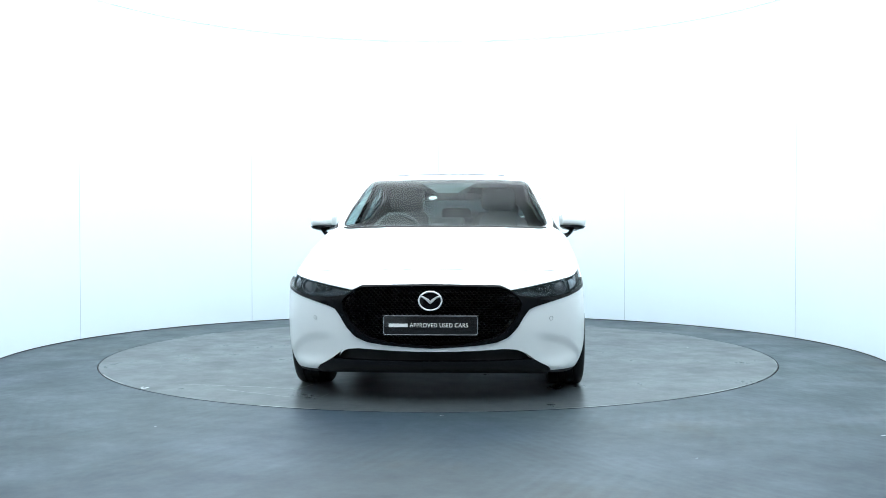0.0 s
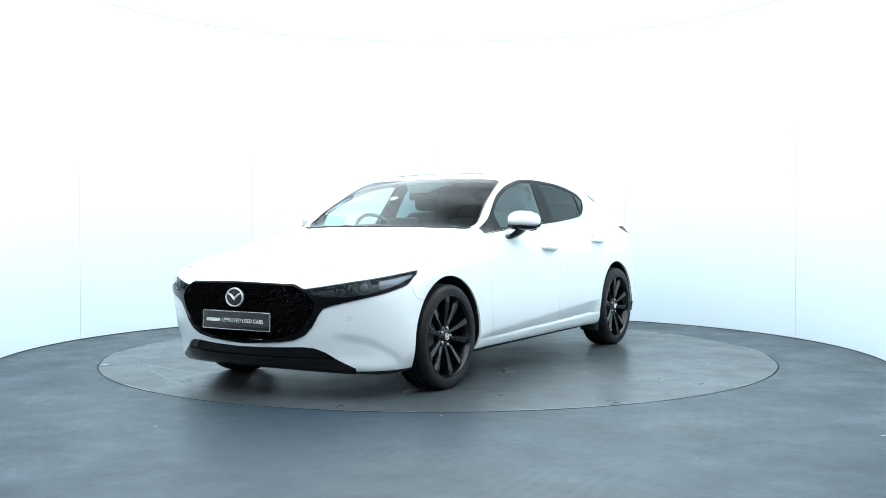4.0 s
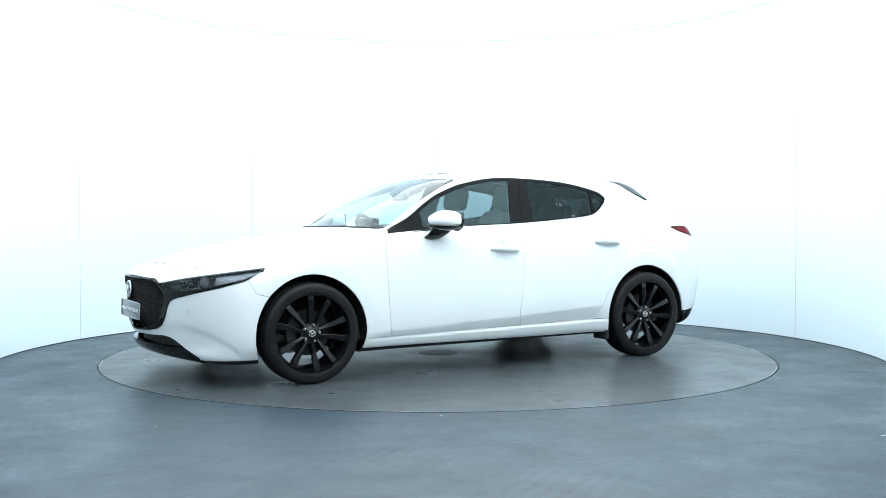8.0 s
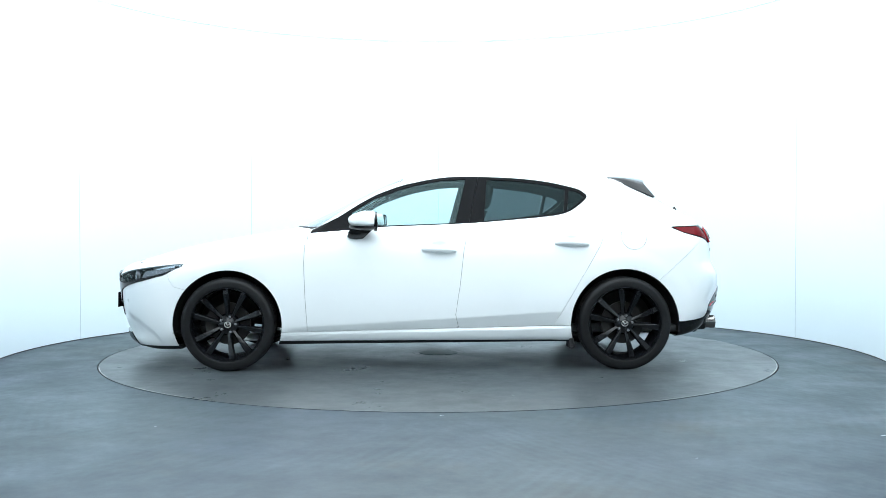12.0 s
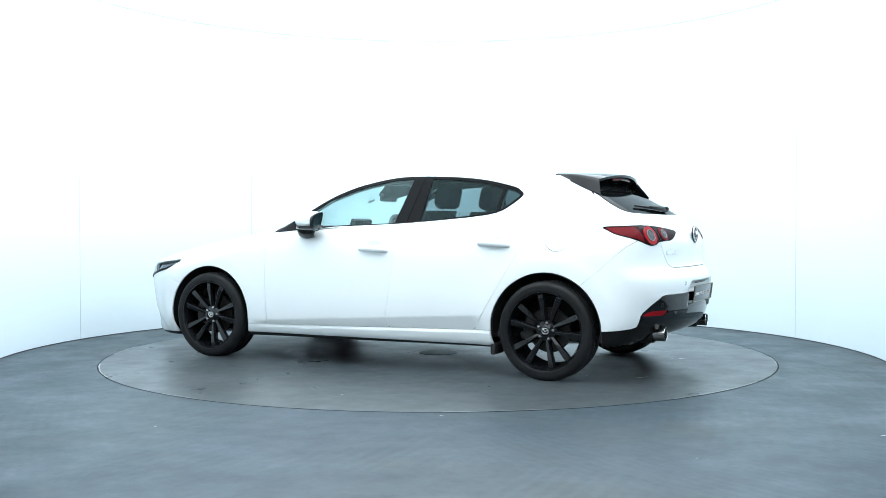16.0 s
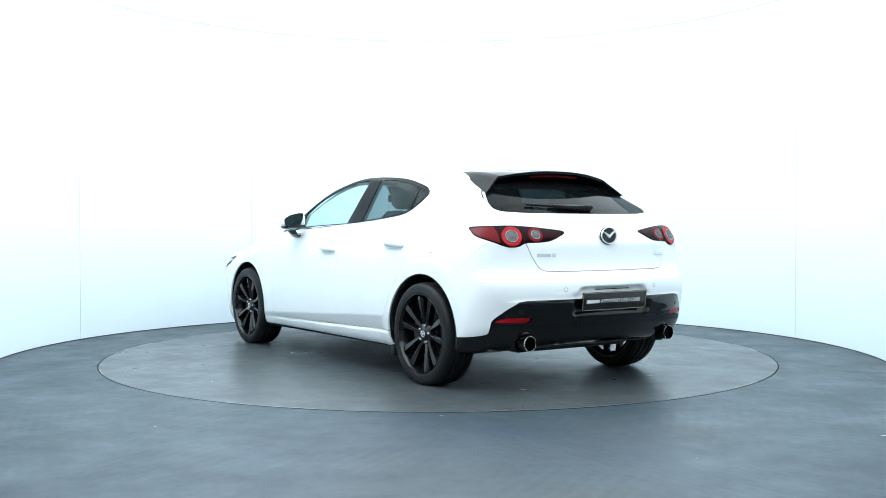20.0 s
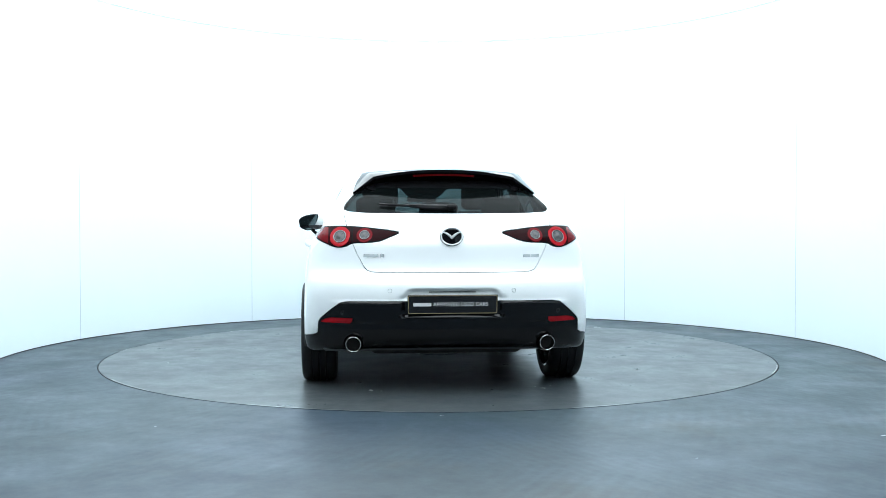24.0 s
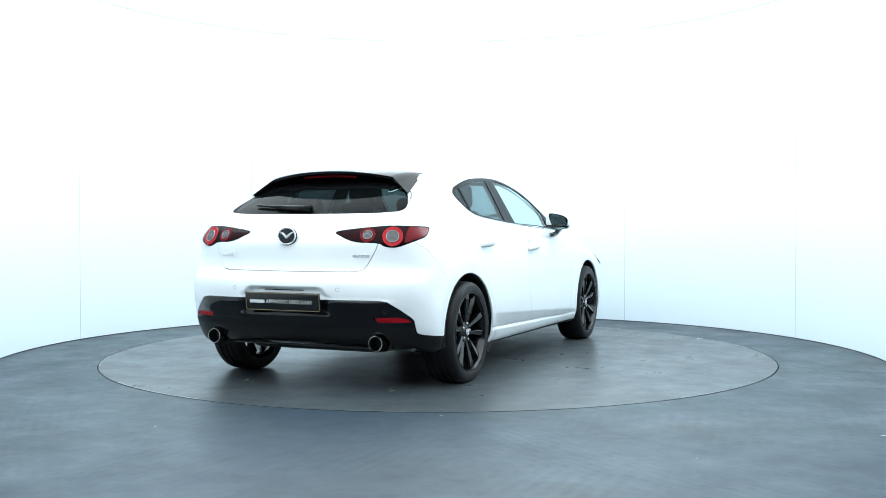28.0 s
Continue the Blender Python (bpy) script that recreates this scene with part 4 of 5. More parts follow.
def badge(at, m, size, dark, parent):
    bm = bmesh.new()
    disc_mesh(bm, [(0.049, -0.004), (0.056, 0.002), (0.054, 0.006), (0.045, 0.008)], m @ Matrix.Diagonal((1.12 * size, 0.92 * size, 1, 1)), 40)
    b = part("badge", bm, dark, parent, "oval badge with a silver ring and wings", True)
    bm = bmesh.new()
    ring = [m @ Vector((0.0515 * 1.08 * size * cos(t), 0.0515 * 0.88 * size * sin(t), 0.010)) for t in np.linspace(0, 2 * pi, 49)[:-1]]
    sweep(bm, ring, 0.0044 * size, 8, up=(m.to_3x3() @ Vector((0, 0, 1))), shut=True)
    part("ring", bm, M_BADGE, b, "polished silver ring", True)
    bm = bmesh.new()
    sweep(bm, [m @ Vector((x * 1.2 * size, y * size, 0.011)) for x, y in WINGS], lambda t: (0.0022 + 0.0062 * (1 - abs(2 * t - 1)) ** 0.8) * size, 6, up=(m.to_3x3() @ Vector((0, 0, 1))))
    part("wings", bm, M_BADGE, b, "polished silver wings", True)
    return b


badge((0, 0, 0), facing((2.282, 0, 0.583), (1, 0, 0.05)), 1.12, M_BLACK, car)
p, n = on_skin((-2.6, 0, 0.925), (1, 0, 0))
badge((0, 0, 0), facing(p + n * 0.012, (-1, 0, 0.10)), 1.10, M_BLACK, car)


# number-plate panels with their show text
def letters(name, text, size, m, material, parent, label, stretch=1.0):
    cu = bpy.data.curves.new(name, "FONT")
    cu.body, cu.size, cu.align_x, cu.align_y, cu.extrude, cu.space_character = text, size, "LEFT", "CENTER", 0.0006, 1.06
    tmp = bpy.data.objects.new(name, cu)
    scene.collection.objects.link(tmp)
    bpy.context.view_layer.update()
    me = bpy.data.meshes.new_from_object(tmp.evaluated_get(bpy.context.evaluated_depsgraph_get()))
    bpy.data.objects.remove(tmp)
    me.materials.clear()
    me.materials.append(material)
    me.transform(m @ Matrix.Diagonal((stretch, 1, 1, 1)))
    ob = new(name, me)
    ob.parent = parent
    return tagged(ob, label)


def plate(m, edge, label):
    bm = bmesh.new()
    rounded(bm, (0.522, 0.112, 0.006), (0, 0, 0), 0.0025)
    bmesh.ops.transform(bm, matrix=m, verts=bm.verts)
    ob = part("number_plate", bm, M_PLATE, car, label, True)
    bm = bmesh.new()
    w, h, r = 0.256, 0.0515, 0.008
    path = []
    for cx, cy, a in ((w - r, h - r, 0), (-w + r, h - r, 90), (-w + r, -h + r, 180), (w - r, -h + r, 270)):
        path += [m @ Vector((cx + r * cos(radians(a + b)), cy + r * sin(radians(a + b)), 0.0032)) for b in (0, 45, 90)]
    sweep(bm, path, 0.0022, 6, up=(m.to_3x3() @ Vector((0, 0, 1))), shut=True)
    part("plate_edge", bm, edge, ob, "pale raised plate edge", True)
    bm = bmesh.new()
    box(bm, (-0.176, 0, 0.0036), (0.104, 0.019, 0.0012), 0, m)
    part("word_bar", bm, M_LETTER, ob, "white bar in place of a word")
    letters("plate_text", "APPROVED USED CARS", 0.0315, m @ Matrix.Translation((-0.113, 0.0, 0.0034)), M_LETTER, ob, "white capital letters", 0.93)
    return ob


plate(facing((2.278, 0, 0.449), (1, 0, 0.02)), M_SILVER, "black show plate with white lettering")
# rear plate tucked under the tailgate, leaning forward at its foot
plate(facing((-2.167, 0, 0.540), (-1, 0, -0.12)), M_GOLD, "black show plate with white lettering and a dull gold edge")
bm = bmesh.new()
rounded(bm, (0.03, 0.27, 0.005), (-2.138, 0, 0.611), 0.002)
part("plate_lamp_bar", bm, M_SATIN, car, "dark plate lamp bar", True)

# exhausts
for sy in (1, -1):
    bm = bmesh.new()
    prof = [(0.048, 0.14), (0.044, 0.0), (0.0455, -0.010), (0.0445, -0.016), (0.0415, -0.016), (0.040, -0.005), (0.040, 0.12)]
    rings = [[(-2.048 + h, sy * 0.571 + r * cos(2 * pi * i / 32), 0.303 + r * sin(2 * pi * i / 32)) for i in range(32)] for r, h in prof]
    loft(bm, rings, False)
    tip = part("exhaust_tip", bm, M_TIP, car, "polished round exhaust tip", True)
    bm = bmesh.new()
    sweep(bm, [(-2.064, sy * 0.571 + 0.043 * cos(q), 0.303 + 0.043 * sin(q)) for q in np.linspace(0, 2 * pi, 33)[:-1]], 0.0019, 8, up=(1, 0, 0), shut=True)
    part("exhaust_rim", bm, M_CHROME, tip, "bright exhaust rim", True)
    # a flat black disc closes the tip's bore
    bm = bmesh.new()
    disc_mesh(bm, [(0.040, 0), (0.01, 0.001)], facing((-1.985, sy * 0.571, 0.303), (-1, 0, 0)), 24)
    part("exhaust_hole", bm, M_UNDER, tip, "black disc closing the exhaust bore")
    bm = bmesh.new()
    loft(bm, [[(x, sy * 0.571 + r * cos(2 * pi * i / 32), 0.303 + r * sin(2 * pi * i / 32)) for i in range(32)] for r, x in ((0.0575, -1.99), (0.060, -1.90), (0.049, -1.90), (0.0, -1.90))], False)
    part("exhaust_shroud", bm, M_UNDER, car, "black hollow round the exhaust", True)
    bm = bmesh.new()
    disc_mesh(bm, [(0.030, 0), (0.01, 0.001)], facing((-1.98, sy * 0.571, 0.303), (-1, 0, 0)), 24)
    part("exhaust_bore", bm, M_UNDER, tip, "black disc closing the exhaust bore")
    bm = bmesh.new()
    sweep(bm, [(-1.93, sy * 0.571, 0.303), (-1.75, sy * 0.54, 0.30), (-1.62, sy * 0.40, 0.28)], 0.03, 12)
    part("exhaust_pipe", bm, M_STEEL, car, "dull steel exhaust pipe", True)
bm = bmesh.new()
rounded(bm, (0.26, 0.95, 0.14), (-1.68, 0, 0.28), 0.05)
part("silencer", bm, M_DISCB, car, "dull steel silencer box", True)

# lamps: projectors and round tail lamps
for sy in (1, -1):
    heads = [o for o in car.children if o.name.startswith("headlight")]
    tails = [o for o in car.children if o.name.startswith("tail_light")]
    head, tail = heads[0 if sy > 0 else 1], tails[0 if sy > 0 else 1]
    for (x, y, z), r in (((2.035, 0.735, 0.656), 0.034), ((2.099, 0.665, 0.647), 0.016), ((2.134, 0.609, 0.642), 0.012)):
        p, n = on_skin((x + 0.4, sy * (y + 0.12), z), (-0.4, -sy * 0.12, 0))
        m = facing(p - n * 0.034, (0.92, sy * 0.35, 0))
        bm = bmesh.new()
        disc_mesh(bm, [(r * 1.35, -0.02), (r * 1.35, 0.002), (r * 1.18, 0.004), (r * 1.08, -0.010), (r * 0.5, -0.012)], m, 28)
        ring = part("projector_ring", bm, M_REFL if r > 0.02 else M_SMOKE, head, "metal ring round the lamp", True)
        bm = bmesh.new()
        disc_mesh(bm, [(r * 1.05, -0.012), (r * 0.95, -0.004), (r * 0.7, 0.003), (r * 0.35, 0.007), (r * 0.02, 0.008)], m, 24)
        part("projector_lens", bm, M_CLEARLAMP if r > 0.02 else M_SMOKE, head, "glassy projector lens", True)
    for y, z, r in ((0.646, 0.929, 0.062), (0.503, 0.937, 0.047)):
        p, n = on_skin((-2.5, sy * y, z), (1, 0, 0))
        m = facing(p + n * 0.0035, n * 6.0 + Vector((-0.9, 0, 0))) @ Matrix.Diagonal((1, 1, 0.5, 1))
        bm = bmesh.new()
        disc_mesh(bm, [(r * 1.01, -0.012), (r, 0.0015), (r * 0.94, 0.0035), (r * 0.70, 0.0040), (r * 0.62, 0.002)], m, 36)
        part("lamp_ring", bm, M_RED if r > 0.05 else M_MIDRED, tail, "red ring", True)
        bm = bmesh.new()
        disc_mesh(bm, [(r * 0.66, -0.004), (r * 0.64, 0.0068), (r * 0.60, 0.0066), (r * 0.02, 0.006)], m, 32)
        part("lamp_cup", bm, M_SMOKE, tail, "dark cup of the lamp", True)
        bm = bmesh.new()
        sweep(bm, [m @ Vector((r * 0.60 * cos(q), r * 0.60 * sin(q), 0.0075)) for q in np.linspace(0, 2 * pi, 33)[:-1]], r * 0.045, 6, up=(m.to_3x3() @ Vector((0, 0, 1))), shut=True)
        part("lamp_hoop", bm, M_HOOP, tail, "pale hoop round the clear lamp", True)
        bm = bmesh.new()
        disc_mesh(bm, [(r * 0.50, 0.004), (r * 0.50, 0.0078), (r * 0.40, 0.0085), (r * 0.24, 0.0080), (r * 0.20, 0.0105), (r * 0.02, 0.011)], m, 32)
        part("lamp_bulb_cover", bm, M_BULB, tail, "clear round lamp", True)
        for q in (45, 135, 225, 315):
            bm = bmesh.new()
            box(bm, (r * 0.36, 0, 0.0088), (r * 0.26, r * 0.07, 0.002), 0, m @ Matrix.Rotation(radians(q), 4, "Z"))
            part("lamp_strut", bm, M_SMOKE, tail)

# parking sensors
for x, y, z in ((2.6, 0.666, 0.474), (-2.6, 0.36, 0.618), (-2.6, 0.635, 0.492)):
    for sy in (1, -1):
        d = (-1, 0, 0) if x > 0 else (1, 0, 0)
        p, n = on_skin((x, sy * y, z), d)
        bm = bmesh.new()
        disc_mesh(bm, [(0.0105, -0.002), (0.0105, 0.0012), (0.0088, 0.0006), (0.0085, 0.0018), (0.001, 0.0018)], facing(p, n), 20)
        part("parking_sensor", bm, M_PAINT if z > 0.6 or x > 0 else M_BLACK, car, "small round parking sensor", True)
        bm = bmesh.new()
        mm = facing(p + n * 0.001, n)
        sweep(bm, [mm @ Vector((0.0115 * cos(q), 0.0115 * sin(q), 0)) for q in np.linspace(0, 2 * pi, 25)[:-1]], 0.0016, 6, up=n, shut=True)
        part("sensor_ring", bm, M_RINGG if z > 0.6 or x > 0 else M_SATIN, car, "thin grey joint round the sensor")
for sy in (1, -1):
    p, n = on_skin((-2.6, sy * 0.475, 0.452), (1, 0, 0))
    bm = bmesh.new()
    disc_mesh(bm, [(0.024, -0.002), (0.024, 0.0008), (0.0225, 0.0002), (0.022, 0.0010), (0.001, 0.0010)], facing(p, n), 28)
    part("tow_cover", bm, M_BLACK, car, "round gloss black tow-eye cover", True)

# door handles: a bar over a shallow cup
for x, z in ((-0.082, 0.828), (-0.998, 0.870)):
    for sy in (1, -1):
        ends = [on_skin((x + dx, sy * 1.2, z + dz), (0, -sy, 0)) for dx, dz in ((0.115, 0.004), (-0.115, -0.008))]
        pts = [ends[0][0].lerp(ends[1][0], t) + ends[0][1] * (0.002 + 0.026 * sin(pi * t) ** 0.55) for t in np.linspace(0, 1, 13)]
        bm = bmesh.new()
        sweep(bm, pts, lambda t: 0.013 + 0.011 * sin(pi * t), 12, 0.8, up=(0, sy, 0.001))
        h = part("door_handle", bm, M_PAINT, [o for o in car.children if o.name.startswith("front_door" if x > -0.5 else "rear_door")][0 if sy > 0 else 1], "white door handle", True)

# door mirrors
for sy in (1, -1):
    foot = new("door_mirror")
    foot.parent = car
    tagged(foot, "white door mirror on a black foot")
    shape = [(0.815, 0.045, 0.034, 0.418, 1.034), (0.835, 0.090, 0.052, 0.425, 1.036), (0.88, 0.112, 0.060, 0.426, 1.036), (0.94, 0.106, 0.057, 0.418, 1.034), (0.985, 0.076, 0.044, 0.398, 1.030), (1.004, 0.030, 0.022, 0.375, 1.026)]
    rings = []
    for y, wx, wz, cx, cz in shape:
        ring = []
        for i in range(24):
            t = 2 * pi * i / 24
            c, s = cos(t), sin(t)
            ring.append((cx + wx * (abs(c) ** (0.85 if c > 0 else 0.35)) * (1 if c > 0 else -0.70), sy * y, cz + wz * (abs(s) ** (0.85 if c > 0 else 0.6)) * ((1 - 0.38 * max(c, 0)) if s > 0 else -1)))
        rings.append(ring)
    bm = bmesh.new()
    loft(bm, rings)
    part("mirror_cap", bm, M_PAINT, foot, "white mirror cap", True)
    bm = bmesh.new()
    rings = []
    for y, wx, wz, cx, cz in shape:
        rings.append([(cx + (wx + 0.002) * c * (1 if c > 0 else 0.78), sy * y, cz - 0.038 - (wz - 0.020) * s) for c, s in ((cos(pi * i / 11), sin(pi * i / 11) ** 0.7) for i in range(12))])
    loft(bm, rings)
    part("mirror_underside", bm, M_BLACK, foot, "gloss black mirror underside", True)
    bm = bmesh.new()
    loft(bm, [[(x + dx * k, sy * y, z + dz) for dx, dz in ((1, 0), (0.75, 0.014), (0.2, 0.020), (-0.6, 0.020), (-1, 0.004), (-0.75, -0.012), (0, -0.018), (0.7, -0.014))]
              for x, y, z, k in ((0.488, 0.80, 0.917, 0.048), (0.486, 0.835, 0.914, 0.060), (0.478, 0.865, 0.924, 0.066), (0.458, 0.895, 0.950, 0.076), (0.432, 0.925, 0.984, 0.084))])
    part("mirror_foot", bm, M_BLACK, foot, "gloss black mirror foot", True)
    # the rim behind the cap is a teardrop, tall inside and pointed outside
    drop = along([(0.848, 1.078), (0.870, 1.090), (0.930, 1.083), (0.980, 1.066), (1.004, 1.044), (1.006, 1.018), (0.994, 0.985), (0.965, 0.962), (0.925, 0.954), (0.893, 0.972), (0.862, 1.025)], 4)
    mid = Vector((0.935, 1.026))
    bm = bmesh.new()
    loft(bm, [[(0.345 + dx - 0.06 * (y - 0.93), sy * (mid.x + (y - mid.x) * k), mid.y + (z - mid.y) * k) for y, z in drop] for dx, k in ((0.016, 0.90), (0.010, 0.985), (-0.004, 0.99), (-0.007, 0.95), (0.002, 0.93))])
    part("mirror_housing", bm, M_BLACK, foot, "black mirror rim", True)
    bm = bmesh.new()
    loft(bm, [[(0.345 + dx - 0.06 * (y - 0.93), sy * (mid.x + (y - mid.x) * 0.91), mid.y + (z - mid.y) * 0.89) for y, z in drop] for dx in (0.003, -0.002)])
    part("mirror_glass", bm, M_MIRROR, foot, "mirror glass")

# roof spoiler with side blades
tops, trails, unders, roots = [], [], [], []
for q in np.linspace(-1, 1, 41):
    a, sg = abs(q), 1 if q >= 0 else -1
    w = min(a / 0.8, 1.0)
    e = max(0.0, (a - 0.8) / 0.2)
    y0 = 0.50 * w
    x0 = -1.40 + 0.10 * w**2
    z0 = float(on_skin((x0, sg * y0, 1.7), (0, 0, -1))[0].z) + 0.003
    tx, ty, tz = -1.635 + 0.055 * w**2, 0.445 * w, 1.343 - 0.043 * w**2.2
    tx, ty, tz = tx + (-1.650 - tx) * e, ty + (0.578 - ty) * e, tz + (1.196 - tz) * e
    if e > 0:
        tip = on_skin((-1.30, sg * 1.2, 1.332), (0, -sg, 0))[0]
        tx, ty, tz = -1.580 - 0.056 * e, 0.445 + 0.131 * e, 1.300 - 0.105 * e
        y0, z0 = y0 + (abs(tip.y) + 0.005 - y0) * e, z0 + (1.332 - z0) * e
    tops.append([Vector((x0, sg * y0, z0)).lerp(Vector((tx, sg * ty, tz)), k) + Vector((0, 0, 0.012 * sin(pi * k) * (1 - e))) for k in np.linspace(0, 1, 7)])
    trails.append(Vector((tx + 0.004, sg * ty * 0.99, tz - 0.016 * (1 - e))))
    roots.append(Vector((tx + 0.16 * (1 - 0.8 * e), sg * (ty * (0.93 + 0.05 * e)), tz - 0.075 * (1 - e) - 0.010 * e)))
    unders.append(Vector((x0 - 0.03, sg * (y0 - 0.01 - 0.01 * e), z0 - 0.05)))
bm = bmesh.new()
rings = [t + [trails[i], roots[i], unders[i]] for i, t in enumerate(tops)]
loft(bm, rings)
spoiler = part("roof_spoiler", bm, M_SPOIL, car, "gloss black roof spoiler with side blades", True)
bm = bmesh.new()
sweep(bm, [(trails[i].x + 0.030, trails[i].y, trails[i].z - 0.014) for i in range(13, 28)], 0.0075, 8)
part("brake_light", bm, M_MIDRED, spoiler, "dark red high brake light", True)

# rear wiper
p0, n0 = on_skin((-2.6, -0.02, 1.088), (1, 0, 0))
wiper = new("rear_wiper")
wiper.parent = car
tagged(wiper, "black rear wiper parked along the window's foot")
bm = bmesh.new()
rings = []
for t in np.linspace(0, 1, 13):
    p, n = on_skin((-2.6, -0.03 + 0.26 * t, 1.088 + 0.014 * t), (1, 0, 0))
    w, h = 0.018 - 0.006 * t + 0.010 * sin(pi * t), 0.026 - 0.010 * t
    up = Vector((0, 0, 1)) - n * n.z
    rings.append([p + n * (0.008 + h * c) + up.normalized() * w * d for c, d in ((0, -1), (0.5, -0.95), (1, -0.45), (1, 0.35), (0.5, 0.9), (0, 1))])
loft(bm, rings)
part("wiper_arm", bm, M_WIPER, wiper, "", True)
bm = bmesh.new()
pts = []
for t in np.linspace(0, 1, 15):
    p, n = on_skin((-2.6, 0.05 + 0.36 * t, 1.094 + 0.020 * t), (1, 0, 0))
    pts.append(p + n * 0.010)
sweep(bm, pts, lambda t: 0.0115 - 0.004 * abs(2 * t - 1), 8, 0.8)
part("wiper_blade", bm, M_WIPER, wiper, "", True)
bm = bmesh.new()
rounded(bm, (0.040, 0.062, 0.030), tuple(p0 + n0 * 0.018), 0.012, Matrix.Rotation(radians(32), 4, "Y"))
part("wiper_hub", bm, M_WIPER, wiper, "black wiper cap", True)

# tailgate lettering as plain silver bars
for y0, y1, z, h in ((0.510, 0.422, 0.818, 0.018), (0.412, 0.390, 0.818, 0.020), (-0.425, -0.470, 0.816, 0.016), (-0.474, -0.524, 0.816, 0.016)):
    p, n = on_skin((-2.6, (y0 + y1) / 2, z), (1, 0, 0))
    bm = bmesh.new()
    box(bm, (0, 0, 0.001), (abs(y1 - y0), h, 0.004), 0.0008, facing(p, n))
    part("name_bar", bm, M_CHROME, car, "silver lettering as a plain bar")

# bright belt moulding under the side windows, with a dark joint below it
for sy in (1, -1):
    for k, (name, drop, r, mat, label) in enumerate((("belt_moulding", 0.006, 0.0052, M_CHROME, "bright belt moulding under the side windows"), ("belt_joint", 0.013, 0.0014, M_UNDER, "dark joint under the belt moulding"))):
        bm = bmesh.new()
        path = []
        for x, z in ((0.79, 0.944), (0.6, 0.960), (0.318, 0.980), (0.0, 0.997), (-0.293, 1.010), (-0.55, 1.030), (-0.786, 1.050), (-0.90, 1.064), (-0.966, 1.079)):
            p, n = on_skin((x, sy * 1.2, z - drop), (0, -sy, 0))
            path.append(p + n * (0.0005 if k == 0 else -0.0006))
        sweep(bm, path, r, 8, 0.6, up=(0, sy, 0.3))
        part(name, bm, mat, car, label, True)

# mud flaps, front sill ends
for x, w in ((-0.995, 0.035),):
    for sy in (1, -1):
        bm = bmesh.new()
        rounded(bm, (w, 0.15, 0.075), (x, sy * 0.79, 0.183), 0.010)
        part("mud_flap", bm, M_UNDER, car, "black plastic mud flap", True)

# sunroof rim that stands just over the roof
bm = bmesh.new()
path = []
for x, y in [(-0.02, v) for v in np.linspace(-0.42, 0.42, 25)]:
    p, n = on_skin((x, y, 1.7), (0, 0, -1))
    path.append(p + n * 0.0025)
sweep(bm, path, 0.003, 6)
part("sunroof_seal", bm, M_TRIM, car, "black sunroof seal", True)

# ---------------------------------------------------------------- cabin
bm = bmesh.new()
rounded(bm, (2.9, 1.5, 0.05), (-0.45, 0, 0.27), 0.02)
part("cabin_floor", bm, M_CABIN, car, "black cabin floor", True)
bm = bmesh.new()
prof = [(0.93, 0.955), (0.80, 0.965), (0.62, 0.962), (0.50, 0.935), (0.46, 0.86), (0.52, 0.70), (0.60, 0.45), (0.95, 0.45)]
loft(bm, [[(x + 0.0 - 0.10 * (abs(y) / 0.72) ** 2, y, z - 0.012 * (abs(y) / 0.72) ** 2) for x, z in prof] for y in np.linspace(-0.735, 0.735, 11)])
part("dashboard", bm, M_CABIN, car, "dark soft dashboard", True)
bm = bmesh.new()
rounded(bm, (0.05, 0.26, 0.11), (0.56, 0.0, 0.995), 0.015, Matrix.Rotation(radians(-20), 4, "Y"))
part("screen_hood", bm, M_SATIN, car, "dark centre display", True)
# steering wheel on the right-hand side
m = facing((0.36, -0.365, 0.915), (-0.90, 0, 0.43))
wheel_ring = [m @ Vector((0.178 * cos(t), 0.178 * sin(t), 0)) for t in np.linspace(0, 2 * pi, 37)[:-1]]
bm = bmesh.new()
sweep(bm, wheel_ring, 0.015, 8, up=(m.to_3x3() @ Vector((0, 0, 1))), shut=True)
sw = part("steering_wheel", bm, M_CABIN, car, "black leather steering wheel", True)
bm = bmesh.new()
disc_mesh(bm, [(0.07, -0.03), (0.072, 0.01), (0.05, 0.022), (0.01, 0.025)], m, 24)
part("wheel_boss", bm, M_SATIN, sw, "", True)
for a in (0, 180, 270):
    bm = bmesh.new()
    sweep(bm, [m @ Vector((r * cos(radians(a)), r * sin(radians(a)), 0)) for r in (0.05, 0.17)], 0.013, 6)
    part("wheel_spoke", bm, M_SILVER, sw, "satin silver spoke", True)


